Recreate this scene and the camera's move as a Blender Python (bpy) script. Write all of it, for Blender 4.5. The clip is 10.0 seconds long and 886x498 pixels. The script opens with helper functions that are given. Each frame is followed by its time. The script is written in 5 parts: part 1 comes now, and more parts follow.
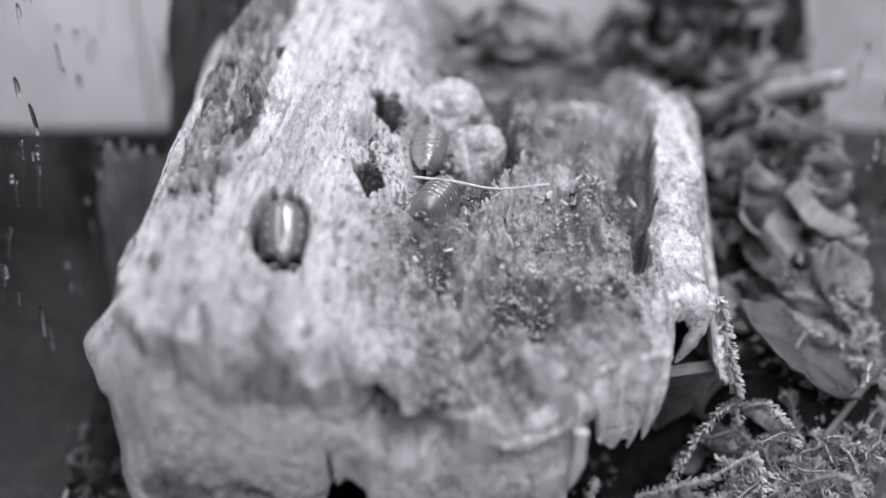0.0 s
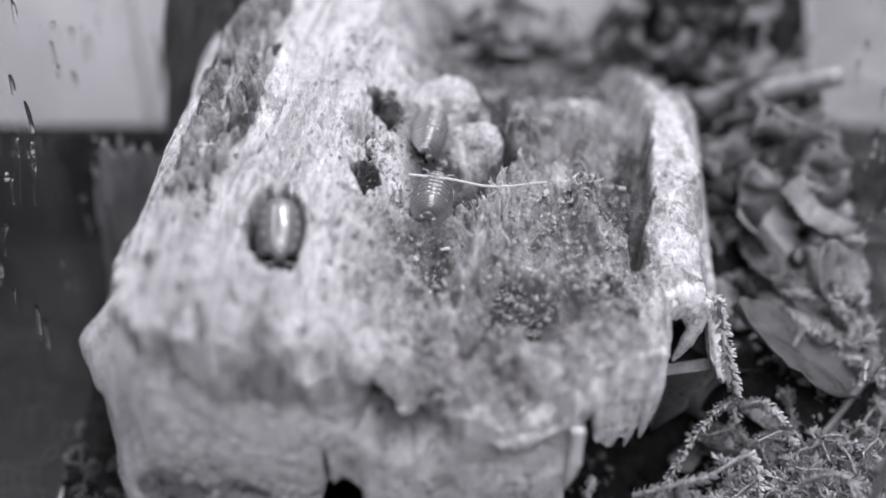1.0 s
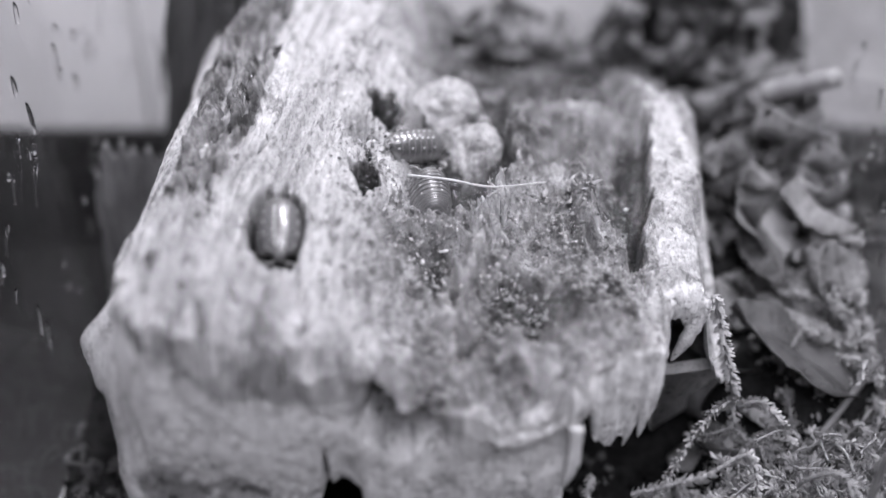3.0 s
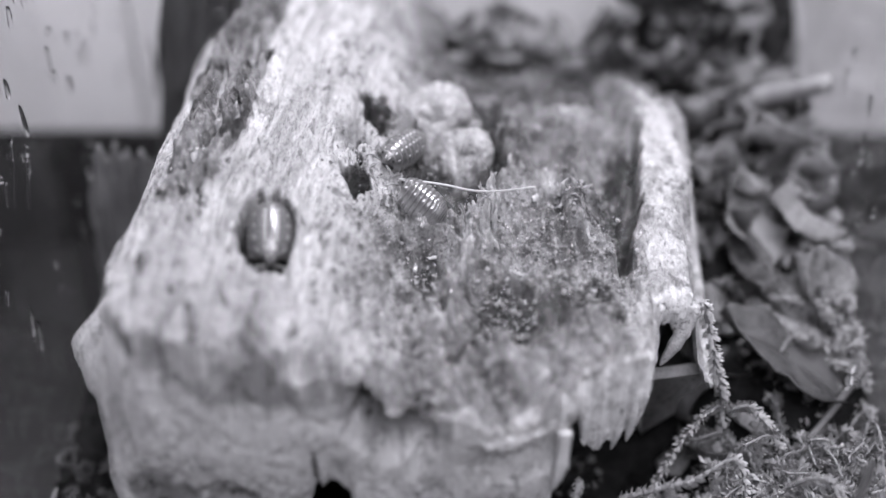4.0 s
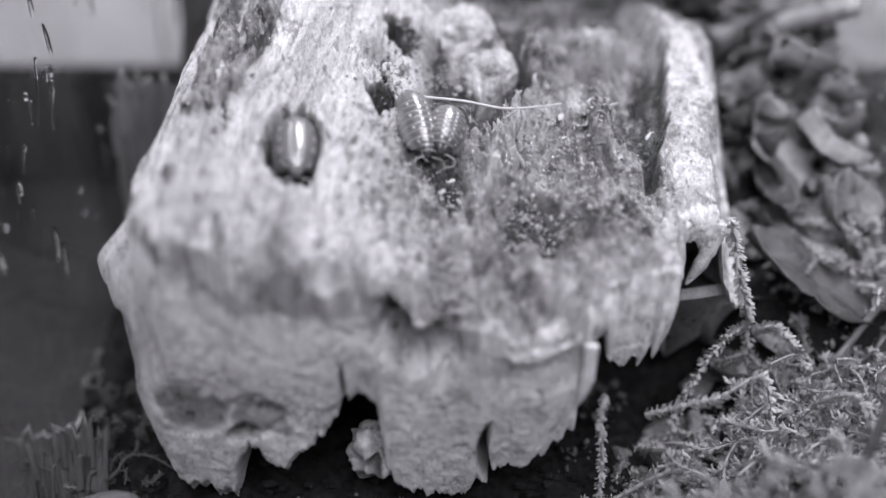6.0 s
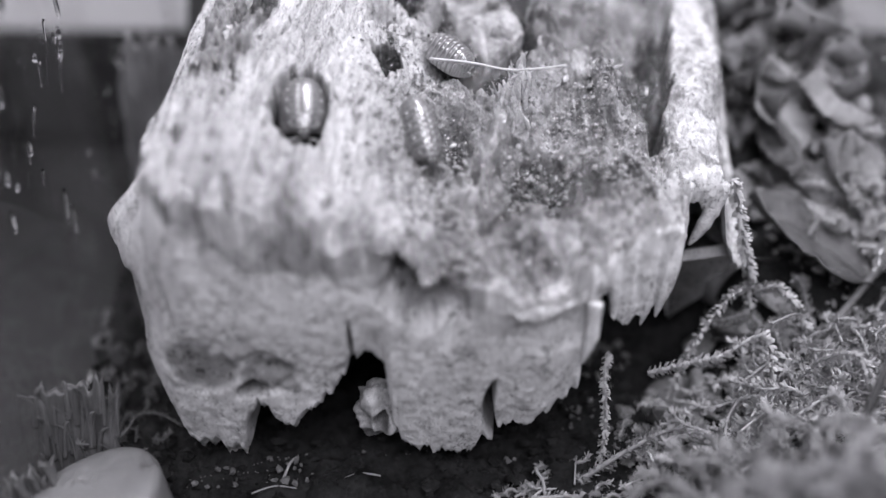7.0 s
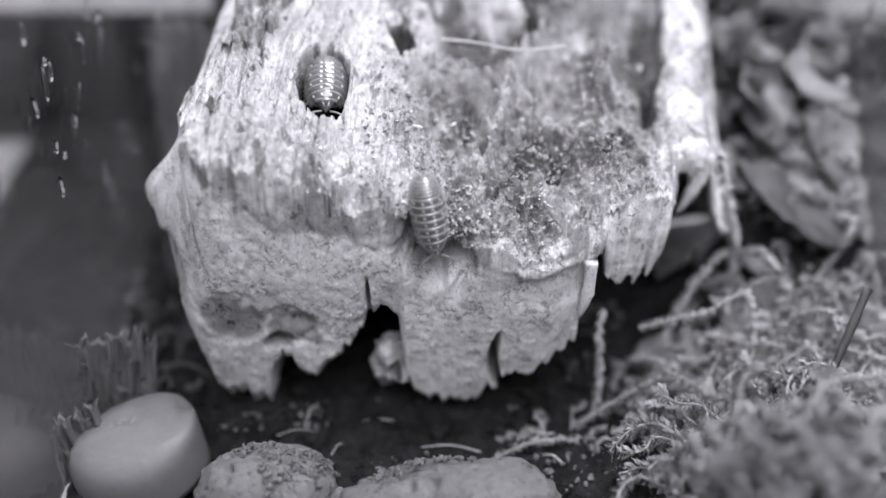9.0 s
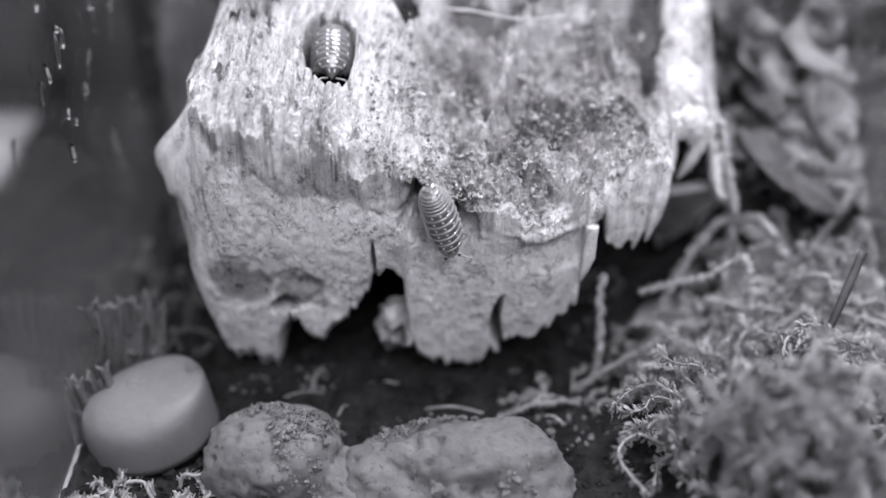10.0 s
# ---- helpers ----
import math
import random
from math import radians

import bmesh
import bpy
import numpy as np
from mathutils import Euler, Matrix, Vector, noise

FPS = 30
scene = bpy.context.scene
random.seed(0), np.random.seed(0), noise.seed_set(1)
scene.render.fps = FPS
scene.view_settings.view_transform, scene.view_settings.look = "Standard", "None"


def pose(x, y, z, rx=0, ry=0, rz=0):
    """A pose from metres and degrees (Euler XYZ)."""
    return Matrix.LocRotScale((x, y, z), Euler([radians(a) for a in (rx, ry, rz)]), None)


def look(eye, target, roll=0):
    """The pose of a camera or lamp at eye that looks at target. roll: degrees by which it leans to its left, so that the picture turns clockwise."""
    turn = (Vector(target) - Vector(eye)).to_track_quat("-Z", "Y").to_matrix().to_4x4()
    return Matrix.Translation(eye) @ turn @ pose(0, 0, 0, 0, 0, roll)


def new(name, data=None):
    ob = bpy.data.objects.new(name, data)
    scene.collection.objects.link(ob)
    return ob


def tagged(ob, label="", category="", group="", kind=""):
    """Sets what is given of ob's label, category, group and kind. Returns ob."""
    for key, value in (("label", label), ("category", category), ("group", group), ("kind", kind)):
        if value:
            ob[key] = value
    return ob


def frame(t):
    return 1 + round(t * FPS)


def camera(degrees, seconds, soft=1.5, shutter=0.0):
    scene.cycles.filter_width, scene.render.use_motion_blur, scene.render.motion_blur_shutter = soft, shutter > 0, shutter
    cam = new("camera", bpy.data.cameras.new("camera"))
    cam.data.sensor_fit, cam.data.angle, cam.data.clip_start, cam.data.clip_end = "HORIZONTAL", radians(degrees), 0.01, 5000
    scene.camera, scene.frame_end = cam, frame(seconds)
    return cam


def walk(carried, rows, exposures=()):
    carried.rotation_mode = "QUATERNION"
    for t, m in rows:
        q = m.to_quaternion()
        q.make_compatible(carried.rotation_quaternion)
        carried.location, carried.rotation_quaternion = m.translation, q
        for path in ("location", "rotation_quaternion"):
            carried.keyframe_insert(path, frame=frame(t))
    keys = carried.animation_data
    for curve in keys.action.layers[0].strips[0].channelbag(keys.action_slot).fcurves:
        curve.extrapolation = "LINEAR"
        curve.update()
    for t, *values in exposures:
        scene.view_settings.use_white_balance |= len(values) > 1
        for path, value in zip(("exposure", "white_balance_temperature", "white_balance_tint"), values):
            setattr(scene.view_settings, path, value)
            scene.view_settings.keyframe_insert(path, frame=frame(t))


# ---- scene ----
cam = camera(43.8, 10.0)
METRES, EYE, TILT, LEAN, TURN = 0.04, 0.118, -33.0, 0.0, 0.0
ROWS = [
    (0.0, 0.0, 0.0, 0.0, 0.0, 0.0, -0.0),
    (0.5, 0.0028, 0.0072, 0.0016, -0.07, -0.09, -0.01),
    (1.0, 0.0063, 0.0103, 0.0039, -0.08, -0.16, -0.01),
    (1.5, 0.0293, 0.0095, -0.003, 0.05, -0.15, -0.01),
    (2.0, 0.0206, -0.0002, -0.0022, -0.01, -0.19, 0.02),
    (2.5, 0.0111, -0.0014, -0.0205, 0.04, 0.02, 0.09),
    (4.0, 0.0465, -0.0273, -0.0066, -0.05, 0.21, -0.21),
    (4.5, 0.0623, -0.0351, -0.0169, -0.02, 0.17, -0.32),
    (5.0, 0.045, -0.0432, -0.0262, -0.04, -0.03, -0.3),
    (5.5, 0.0168, -0.0465, -0.0948, 0.24, -0.5, -0.26),
    (6.0, -0.0014, -0.0172, -0.2021, 0.57, -1.31, -0.19),
    (7.5, -0.0243, -0.1165, -0.2728, 0.62, -3.12, -0.18),
    (8.0, -0.0317, -0.2528, -0.2617, 0.64, -3.04, -0.27),
    (8.5, -0.0498, -0.3703, -0.2968, 0.58, -3.14, -0.37),
    (9.0, -0.0534, -0.4434, -0.2945, 0.61, -3.71, -0.47),
    (9.5, -0.0497, -0.4853, -0.3006, 0.63, -4.04, -0.54),
    (10.0, -0.064, -0.5371, -0.3734, 0.65, -4.41, -0.48),
]
walk(cam, [(t, pose(0, 0, EYE, TILT, LEAN, TURN) @ pose(METRES * x, METRES * y, METRES * z, 90 + pitch, roll, yaw)) for t, x, y, z, yaw, pitch, roll in ROWS], exposures=[(0.0, -0.17), (5.0, -0.14), (7.5, 0.06), (10.0, 0.20)])

cam.data.dof.use_dof = True
cam.data.dof.focus_distance = 0.164
cam.data.dof.aperture_fstop = 4.8

# ---- light: a broad lamp over the open tank, an added front fill and the dim room ----
world = bpy.data.worlds.new("room_light")
scene.world = world
world.use_nodes = True
world.node_tree.nodes["Background"].inputs[0].default_value = (0.975, 0.955, 1.08, 1)
world.node_tree.nodes["Background"].inputs[1].default_value = 0.22


def panel(name, wide, deep, watts, eye, target):
    """A lamp with a flat rectangular front."""
    data = bpy.data.lights.new(name, "AREA")
    data.shape, data.size, data.size_y, data.energy, data.color = "RECTANGLE", wide, deep, watts, (0.975, 0.955, 1.05)
    new(name, data).matrix_world = look(eye, target)


panel("tank_lamp", 0.17, 0.09, 1.35, (0.05, 0.205, 0.34), (0.0, 0.14, 0.03))
# unseen fill, added to brighten the broken front end
panel("front_fill", 0.42, 0.30, 1.95, (0.08, -0.17, 0.48), (0.0, 0.11, 0.01))


# ---- form helpers ----
def hash3(ix, iy, iz, seed):
    n = (ix * 374761393 + iy * 668265263 + iz * 2147483647 + seed * 974711).astype(np.int64) & 0x7FFFFFFF
    n = ((n ^ (n >> 13)) * 1274126177) & 0x7FFFFFFF
    return ((n ^ (n >> 16)) & 0xFFFF) / 65535.0


def vnoise(x, y, z, seed=0):
    """Smooth value noise, -1 to 1."""
    x, y, z = np.broadcast_arrays(np.asarray(x, float), np.asarray(y, float), np.asarray(z, float))
    fx, fy, fz = np.floor(x), np.floor(y), np.floor(z)
    ix, iy, iz = fx.astype(np.int64), fy.astype(np.int64), fz.astype(np.int64)
    u, v, w = x - fx, y - fy, z - fz
    u, v, w = u * u * (3 - 2 * u), v * v * (3 - 2 * v), w * w * (3 - 2 * w)
    r = 0
    for a in (0, 1):
        for b in (0, 1):
            for c in (0, 1):
                k = (u if a else 1 - u) * (v if b else 1 - v) * (w if c else 1 - w)
                r = r + k * hash3(ix + a, iy + b, iz + c, seed)
    return r * 2 - 1


def fbm(x, y, z, octaves=4, seed=0, gain=0.5):
    r, a = 0, 1.0
    for o in range(octaves):
        r = r + a * vnoise(x * 2 ** o, y * 2 ** o, z * 2 ** o, seed + o * 17)
        a *= gain
    return r


def smooth(a, b, x):
    t = np.clip((x - a) / (b - a), 0, 1)
    return t * t * (3 - 2 * t)


def bump(x, y, cx, cy, rx, ry, power=1.0):
    """A soft dome of height 1 about (cx, cy)."""
    return np.exp(-((((x - cx) / rx) ** 2 + ((y - cy) / ry) ** 2) ** power))


# ---- the form of the wood block: cross profiles at a few stations along it ----
STATION_A = [(-0.050, 0.016), (-0.0455, 0.029), (-0.040, 0.0360), (-0.030, 0.0340), (-0.018, 0.0292), (-0.008, 0.0262), (0.0, 0.0225), (0.008, 0.0195), (0.014, 0.0185), (0.02, 0.021), (0.028, 0.0225), (0.031, 0.021), (0.043, 0.016)]
STATION_B = [(-0.050, 0.021), (-0.045, 0.032), (-0.039, 0.0388), (-0.030, 0.0375), (-0.018, 0.0328), (-0.008, 0.0292), (0.0, 0.0262), (0.008, 0.0262), (0.016, 0.0272), (0.025, 0.0265), (0.029, 0.0245), (0.031, 0.0235), (0.043, 0.020)]
STATION_C = [(-0.050, 0.022), (-0.045, 0.033), (-0.038, 0.0400), (-0.026, 0.0405), (-0.014, 0.0382), (-0.007, 0.0335), (0.0, 0.0295), (0.008, 0.0300), (0.016, 0.0312), (0.022, 0.0305), (0.027, 0.0275), (0.0305, 0.0262), (0.0350, 0.0272), (0.0385, 0.0250), (0.0402, 0.014), (0.043, 0.008)]
STATION_D = [(-0.050, 0.022), (-0.046, 0.033), (-0.038, 0.0430), (-0.026, 0.0458), (-0.013, 0.0432), (-0.008, 0.0390), (-0.003, 0.0350), (0.004, 0.0345), (0.012, 0.0352), (0.020, 0.0350), (0.025, 0.0335), (0.0285, 0.0282), (0.0305, 0.0300), (0.0318, 0.0345), (0.036, 0.0355), (0.0405, 0.0335), (0.043, 0.016)]
STATION_E = [(-0.051, 0.023), (-0.047, 0.030), (-0.043, 0.036), (-0.036, 0.0460), (-0.024, 0.0485), (-0.010, 0.0465), (-0.003, 0.0415), (0.004, 0.0365), (0.012, 0.0340), (0.020, 0.0355), (0.027, 0.0340), (0.0315, 0.0345), (0.034, 0.0392), (0.040, 0.0375), (0.044, 0.034), (0.046, 0.020)]
STATION_F = [(-0.052, 0.026), (-0.046, 0.033), (-0.040, 0.042), (-0.034, 0.0495), (-0.022, 0.0520), (-0.008, 0.0500), (-0.003, 0.0420), (0.004, 0.0340), (0.012, 0.0310), (0.022, 0.0310), (0.030, 0.0300), (0.036, 0.0290), (0.042, 0.0270), (0.046, 0.018)]
STATIONS = [(0.108, STATION_A), (0.1165, STATION_B), (0.130, STATION_C), (0.150, STATION_D), (0.172, STATION_E), (0.200, STATION_F), (0.235, STATION_F)]
FRONT = [(-0.052, 0.126), (-0.049, 0.1215), (-0.045, 0.1130), (-0.041, 0.1095), (-0.03, 0.1085), (0.012, 0.1085), (0.020, 0.1130), (0.029, 0.1180), (0.0312, 0.1200), (0.0322, 0.1300), (0.047, 0.1330)]
FOOT = [(-0.052, 0.019), (-0.050, 0.017), (-0.0475, 0.012), (-0.045, 0.004), (-0.0425, -0.004), (-0.0385, -0.0095), (-0.034, -0.011), (-0.0312, -0.0095), (-0.0290, -0.0020), (-0.0255, -0.0045), (-0.0215, -0.0040), (-0.0190, 0.0000), (-0.0170, 0.0045), (-0.0150, 0.0082), (-0.0126, 0.0090), (-0.0106, 0.0056), (-0.0096, -0.0050), (-0.0085, -0.0090), (-0.004, -0.0118), (0.0015, -0.0112), (0.003, -0.0080), (0.010, -0.0035), (0.0150, -0.0010), (0.0172, 0.0020), (0.0180, 0.0145), (0.0206, 0.0165), (0.0215, 0.0100), (0.0238, 0.0085), (0.0252, 0.0105), (0.0262, 0.0092), (0.0290, 0.0100), (0.0308, 0.0125), (0.0316, 0.0165), (0.0322, 0.0145), (0.0330, 0.0185), (0.0342, 0.0215), (0.0358, 0.0210), (0.0370, 0.0175), (0.0380, 0.0160), (0.0388, 0.0190), (0.041, 0.0200), (0.047, 0.0180)]


def curve(knots, x):
    return np.interp(x, [k[0] for k in knots], [k[1] for k in knots])


def ragged(x, y):
    """The same place, shifted by a crumbly noise, for torn outlines."""
    return x + 0.0013 * fbm(x * 420, y * 300, 0, 3, 201), y + 0.0016 * fbm(x * 420, y * 300, 7, 3, 203)


def top_base(x, y):
    """Height of the block's upper side before its fine relief."""
    ys = [s[0] for s in STATIONS]
    zs = np.stack([curve(s[1], x) for s in STATIONS])
    k = np.clip(np.searchsorted(ys, y) - 1, 0, len(ys) - 2)
    ya, yb = np.array(ys)[k], np.array(ys)[k + 1]
    f = np.clip((y - ya) / (yb - ya), 0, 1)
    za = np.take_along_axis(zs, k[None], 0)[0]
    zb = np.take_along_axis(zs, k[None] + 1, 0)[0]
    z = za + (zb - za) * f
    z = z + 0.0020 * bump(x, y, 0.0058, 0.1562, 0.0050, 0.0052, 1.3)          # the pale rounded swelling
    z = z + 0.0026 * bump(x, y, 0.0014, 0.1650, 0.0060, 0.0062, 1.3)
    z = z - 0.0046 * bump(x, y, 0.0030, 0.1470, 0.0050, 0.0042, 1.3)         # the hollow before it
    rx, ry = ragged(x, y)
    z = z - 0.0110 * bump(x + 0.3 * (rx - x), y + 0.3 * (ry - y), -0.0221, 0.1269, 0.0037, 0.0063, 7)          # the hole with the resting animal
    z = z - 0.0030 * bump(x, y, -0.0190, 0.1180, 0.0013, 0.003, 1.5)
    z = z - 0.0150 * bump(rx, ry, -0.0108, 0.1405, 0.0016, 0.0030, 3)        # worm holes
    z = z - 0.0140 * bump(rx, ry, -0.0085, 0.1580, 0.0011, 0.0028, 3)
    z = z - 0.0030 * bump(rx, ry, -0.0122, 0.1500, 0.0016, 0.0040, 1.5)
    z = z + 0.0030 * bump(x, y, -0.0018, 0.1398, 0.0042, 0.0036, 2)
    z = z - 0.0015 * bump(x, y, -0.0055, 0.1085, 0.0034, 0.0040, 2)          # gully at the front rim
    z = z - 0.0030 * bump(x, y, 0.0025, 0.1245, 0.0012, 0.0022, 1.5)
    run = np.clip((y - 0.119) / 0.024, 0, 1.2)
    inside = smooth(0.116, 0.121, y) * (1 - smooth(0.142, 0.149, y))
    z = z + 0.0044 * inside * np.exp(-((rx - 0.0012 - 0.0080 * run) / 0.0014) ** 2)      # splintered diagonal crest
    z = z - 0.0030 * bump(x, y, 0.0115, 0.1235, 0.0055, 0.0042, 1.5)                      # crumbled hollow beside it
    z = z - 0.0022 * bump(x, y, 0.0140, 0.1360, 0.0032, 0.0090, 1.5)
    z = z - 0.0020 * bump(x, y, -0.0030, 0.1290, 0.0036, 0.0100, 1.5)                     # trough
    z = z + 0.0044 * bump(x - 0.12 * (y - 0.144), y, 0.0222, 0.1410, 0.0019, 0.0062, 2.2)                      # wedge
    z = z - 0.0075 * smooth(0.131, 0.137, y) * bump(x + 0.4 * (rx - x) - 0.165 * np.clip(y - 0.135, 0, 0.04), y, 0.0288, 0.1480, 0.0014, 0.0150, 3)   # gap before the bark ridge
    z = z + 0.0016 * bump(rx, ry, -0.0215, 0.1100, 0.0030, 0.0022, 4)                     # pale chunk on the rim
    z = z + 0.0038 * bump(x, y, 0.0130, 0.1600, 0.0030, 0.0060, 1.6)                      # dark hummock behind
    z = z - 0.0085 * bump(rx, ry, 0.0100, 0.1640, 0.0020, 0.0110, 2)
    z = z + 0.0025 * bump(x, y, 0.0245, 0.1680, 0.0045, 0.0045, 2)
    z = z - 0.0050 * bump(x, y, 0.0190, 0.1590, 0.0030, 0.0045, 2)
    return z
# ---- end of the form ----


# ---- materials ----
def nodes_of(name):
    m = bpy.data.materials.new(name)
    m.use_nodes = True
    t = m.node_tree
    return m, t, t.nodes["Principled BSDF"]


def add(t, kind, **values):
    n = t.nodes.new(kind)
    for key, value in values.items():
        n.inputs[key].default_value = value
    return n


def ramp(t, source, stops):
    r = t.nodes.new("ShaderNodeValToRGB")
    e = r.color_ramp.elements
    while len(e) < len(stops):
        e.new(0.5)
    for k, (pos, v) in zip(e, stops):
        k.position = pos
        k.color = (v, v, v, 1) if not isinstance(v, tuple) else (*v, 1)
    t.links.new(source, r.inputs[0])
    return r.outputs[0]


def mixed(t, mode, fac, a, b):
    n = t.nodes.new("ShaderNodeMix")
    n.data_type, n.blend_type = "RGBA", mode
    for socket, value in ((n.inputs[0], fac), (n.inputs[6], a), (n.inputs[7], b)):
        if hasattr(value, "is_linked"):
            t.links.new(value, socket)
        elif isinstance(value, (int, float)) and socket != n.inputs[0]:
            socket.default_value = (value, value, value, 1)
        else:
            socket.default_value = value
    return n.outputs[2]


def surface(name, dark, light, scale, rough=(0.4, 0.7), relief=0.3, reach=0.0004, stretch=(1, 1, 1), grain=9.0, pits=0.0, tone=False, island=0.0, sheen=0.5, coat=0.0, damp=False, film=0.0, cracks=0.0):
    """A mottled natural surface at two scales, with fine relief; tone: multiplied by the mesh's own stain attribute,
    painted shade included.
    """
    m, t, b = nodes_of(name)
    where = add(t, "ShaderNodeTexCoord").outputs["Object"]
    sized = add(t, "ShaderNodeMapping")
    sized.inputs["Scale"].default_value = stretch
    t.links.new(where, sized.inputs[0])
    big = add(t, "ShaderNodeTexNoise", Scale=scale, Detail=6.0, Roughness=0.62)
    fine = add(t, "ShaderNodeTexNoise", Scale=scale * grain, Detail=5.0, Roughness=0.7)
    for n in (big, fine):
        t.links.new(sized.outputs[0], n.inputs["Vector"])
    both = mixed(t, "MIX", 0.45, big.outputs["Fac"], fine.outputs["Fac"])
    colour = ramp(t, both, [(0.36, dark), (0.62, light)])
    height = both
    if pits:
        cells = add(t, "ShaderNodeTexNoise", Scale=scale * grain * 0.55, Detail=3.0, Roughness=0.55)
        t.links.new(sized.outputs[0], cells.inputs["Vector"])
        hole = ramp(t, cells.outputs["Fac"], [(0.30, 0.0), (0.42, 1.0)])
        colour = mixed(t, "MULTIPLY", pits, colour, hole)
        height = mixed(t, "MULTIPLY", 0.8, height, hole)
    if cracks:
        veins = add(t, "ShaderNodeTexNoise", Scale=cracks, Detail=2.5, Roughness=0.55, Distortion=0.8)
        spread = add(t, "ShaderNodeTexNoise", Scale=cracks * 0.45, Detail=2.0)
        for n in (veins, spread):
            t.links.new(where, n.inputs["Vector"])
        line = ramp(t, veins.outputs["Fac"], [(0.465, 1.0), (0.492, 0.25), (0.508, 0.25), (0.535, 1.0)])
        line = mixed(t, "MIX", ramp(t, spread.outputs["Fac"], [(0.46, 0.0), (0.62, 0.8)]), 1.0, line)
        colour = mixed(t, "MULTIPLY", 1.0, colour, line)
        height = mixed(t, "MULTIPLY", 0.7, height, line)
    if tone:
        stain = t.nodes.new("ShaderNodeAttribute")
        stain.attribute_name = "stain"
        colour = mixed(t, "MULTIPLY", 1.0, colour, stain.outputs["Color"])
    if island:
        g = t.nodes.new("ShaderNodeNewGeometry")
        own = ramp(t, g.outputs["Random Per Island"], [(0.0, 1.0 - island), (1.0, 1.0)])
        colour = mixed(t, "MULTIPLY", 1.0, colour, own)
    t.links.new(colour, b.inputs["Base Color"])
    gloss = ramp(t, fine.outputs["Fac"], [(0.35, rough[0]), (0.65, rough[1])])
    if tone and damp:
        gloss = mixed(t, "MULTIPLY", 1.0, gloss, ramp(t, stain.outputs["Color"], [(0.2, 0.40), (0.8, 1.0)]))
    t.links.new(gloss, b.inputs["Roughness"])
    bm_ = add(t, "ShaderNodeBump", Strength=relief, Distance=reach)
    t.links.new(height, bm_.inputs["Height"])
    t.links.new(bm_.outputs[0], b.inputs["Normal"])
    b.inputs["Specular IOR Level"].default_value = sheen
    b.inputs["Coat Weight"].default_value = coat
    b.inputs["Coat Roughness"].default_value = 0.05
    b.inputs["Coat IOR"].default_value = 1.95
    if film:
        beads = add(t, "ShaderNodeTexNoise", Scale=film, Detail=1.5, Roughness=0.5)
        t.links.new(where, beads.inputs["Vector"])
        skin = add(t, "ShaderNodeBump", Strength=1.0, Distance=3.0 / film)
        t.links.new(beads.outputs["Fac"], skin.inputs["Height"])
        t.links.new(skin.outputs[0], b.inputs["Coat Normal"])
        patch = add(t, "ShaderNodeTexNoise", Scale=film * 0.16, Detail=3.0, Roughness=0.6)
        t.links.new(where, patch.inputs["Vector"])
        t.links.new(ramp(t, patch.outputs["Fac"], [(0.38, 0.0), (0.52, coat)]), b.inputs["Coat Weight"])
    return m


WOOD = surface("weathered_wood", 0.44, 0.88, 150, (0.14, 0.50), 1.0, 0.0010, (1, 0.30, 0.8), 18, 0.32, tone=True, damp=True, coat=1.0, film=1300)
WET = surface("wet_bark", 0.6, 1.0, 420, (0.10, 0.28), 1.0, 0.0008, (1, 0.7, 1), 8, 0.0, tone=True, coat=1.0, film=800)
DAMP = surface("damp_wood_crumb", 0.6, 1.0, 500, (0.10, 0.35), 0.7, 0.0003, (1, 1, 1), 6, 0.0, tone=True, coat=1.0, film=1800)
CUT = surface("end_grain", 0.52, 0.86, 210, (0.4, 0.75), 0.4, 0.0003, (1, 1, 0.7), 16, 0.45, tone=True, sheen=0.4, cracks=520)
PLATE = surface("flaky_bark", 0.55, 0.95, 260, (0.3, 0.6), 0.7, 0.0005, (1, 0.7, 1), 12, 0.55, tone=True, coat=0.8, film=1300)
SOIL = surface("dark_soil", 0.010, 0.034, 220, (0.7, 0.95), 0.8, 0.0008, (1, 1, 1), 6, 0.3, sheen=0.05)
CRUMB = surface("soil_crumb", 0.010, 0.045, 260, (0.6, 0.9), 0.6, 0.0004, island=0.6, sheen=0.08)
LEAF = surface("dead_leaf", 0.12, 0.32, 160, (0.4, 0.75), 0.8, 0.0005, (1, 1, 1), 9, 0.4)
LEAF_DARK = surface("damp_leaf", 0.035, 0.11, 160, (0.3, 0.6), 0.8, 0.0005, (1, 1, 1), 9, 0.4)
TWIG = surface("dead_twig", 0.20, 0.45, 160, (0.5, 0.8), 0.5, 0.0003, (1, 1, 0.3), 7)
TWIG_DARK = surface("dark_twig", 0.02, 0.07, 160, (0.4, 0.8), 0.5, 0.0003, (1, 1, 0.3), 7)
FIBRE = surface("pale_fibre", 0.45, 0.7, 300, (0.4, 0.7), 0.2, 0.0001)
STALK = surface("grey_stalk", 0.07, 0.18, 160, (0.5, 0.8), 0.5, 0.0003, (1, 1, 0.3), 7)
MOSS = surface("dry_moss", 0.26, 0.42, 200, (0.6, 0.9), 0.2, 0.0001, island=0.12, sheen=0.2)
MOSS_STEM = surface("moss_stem", 0.20, 0.40, 200, (0.5, 0.8), 0.2, 0.0001)
WAX = surface("smooth_chalk", 0.13, 0.165, 90, (0.45, 0.6), 0.10, 0.0002, (1, 1, 1), 10, 0.06)
MOSS_PALE = surface("pale_moss", 0.36, 0.56, 200, (0.5, 0.8), 0.2, 0.0001, island=0.15, sheen=0.3)
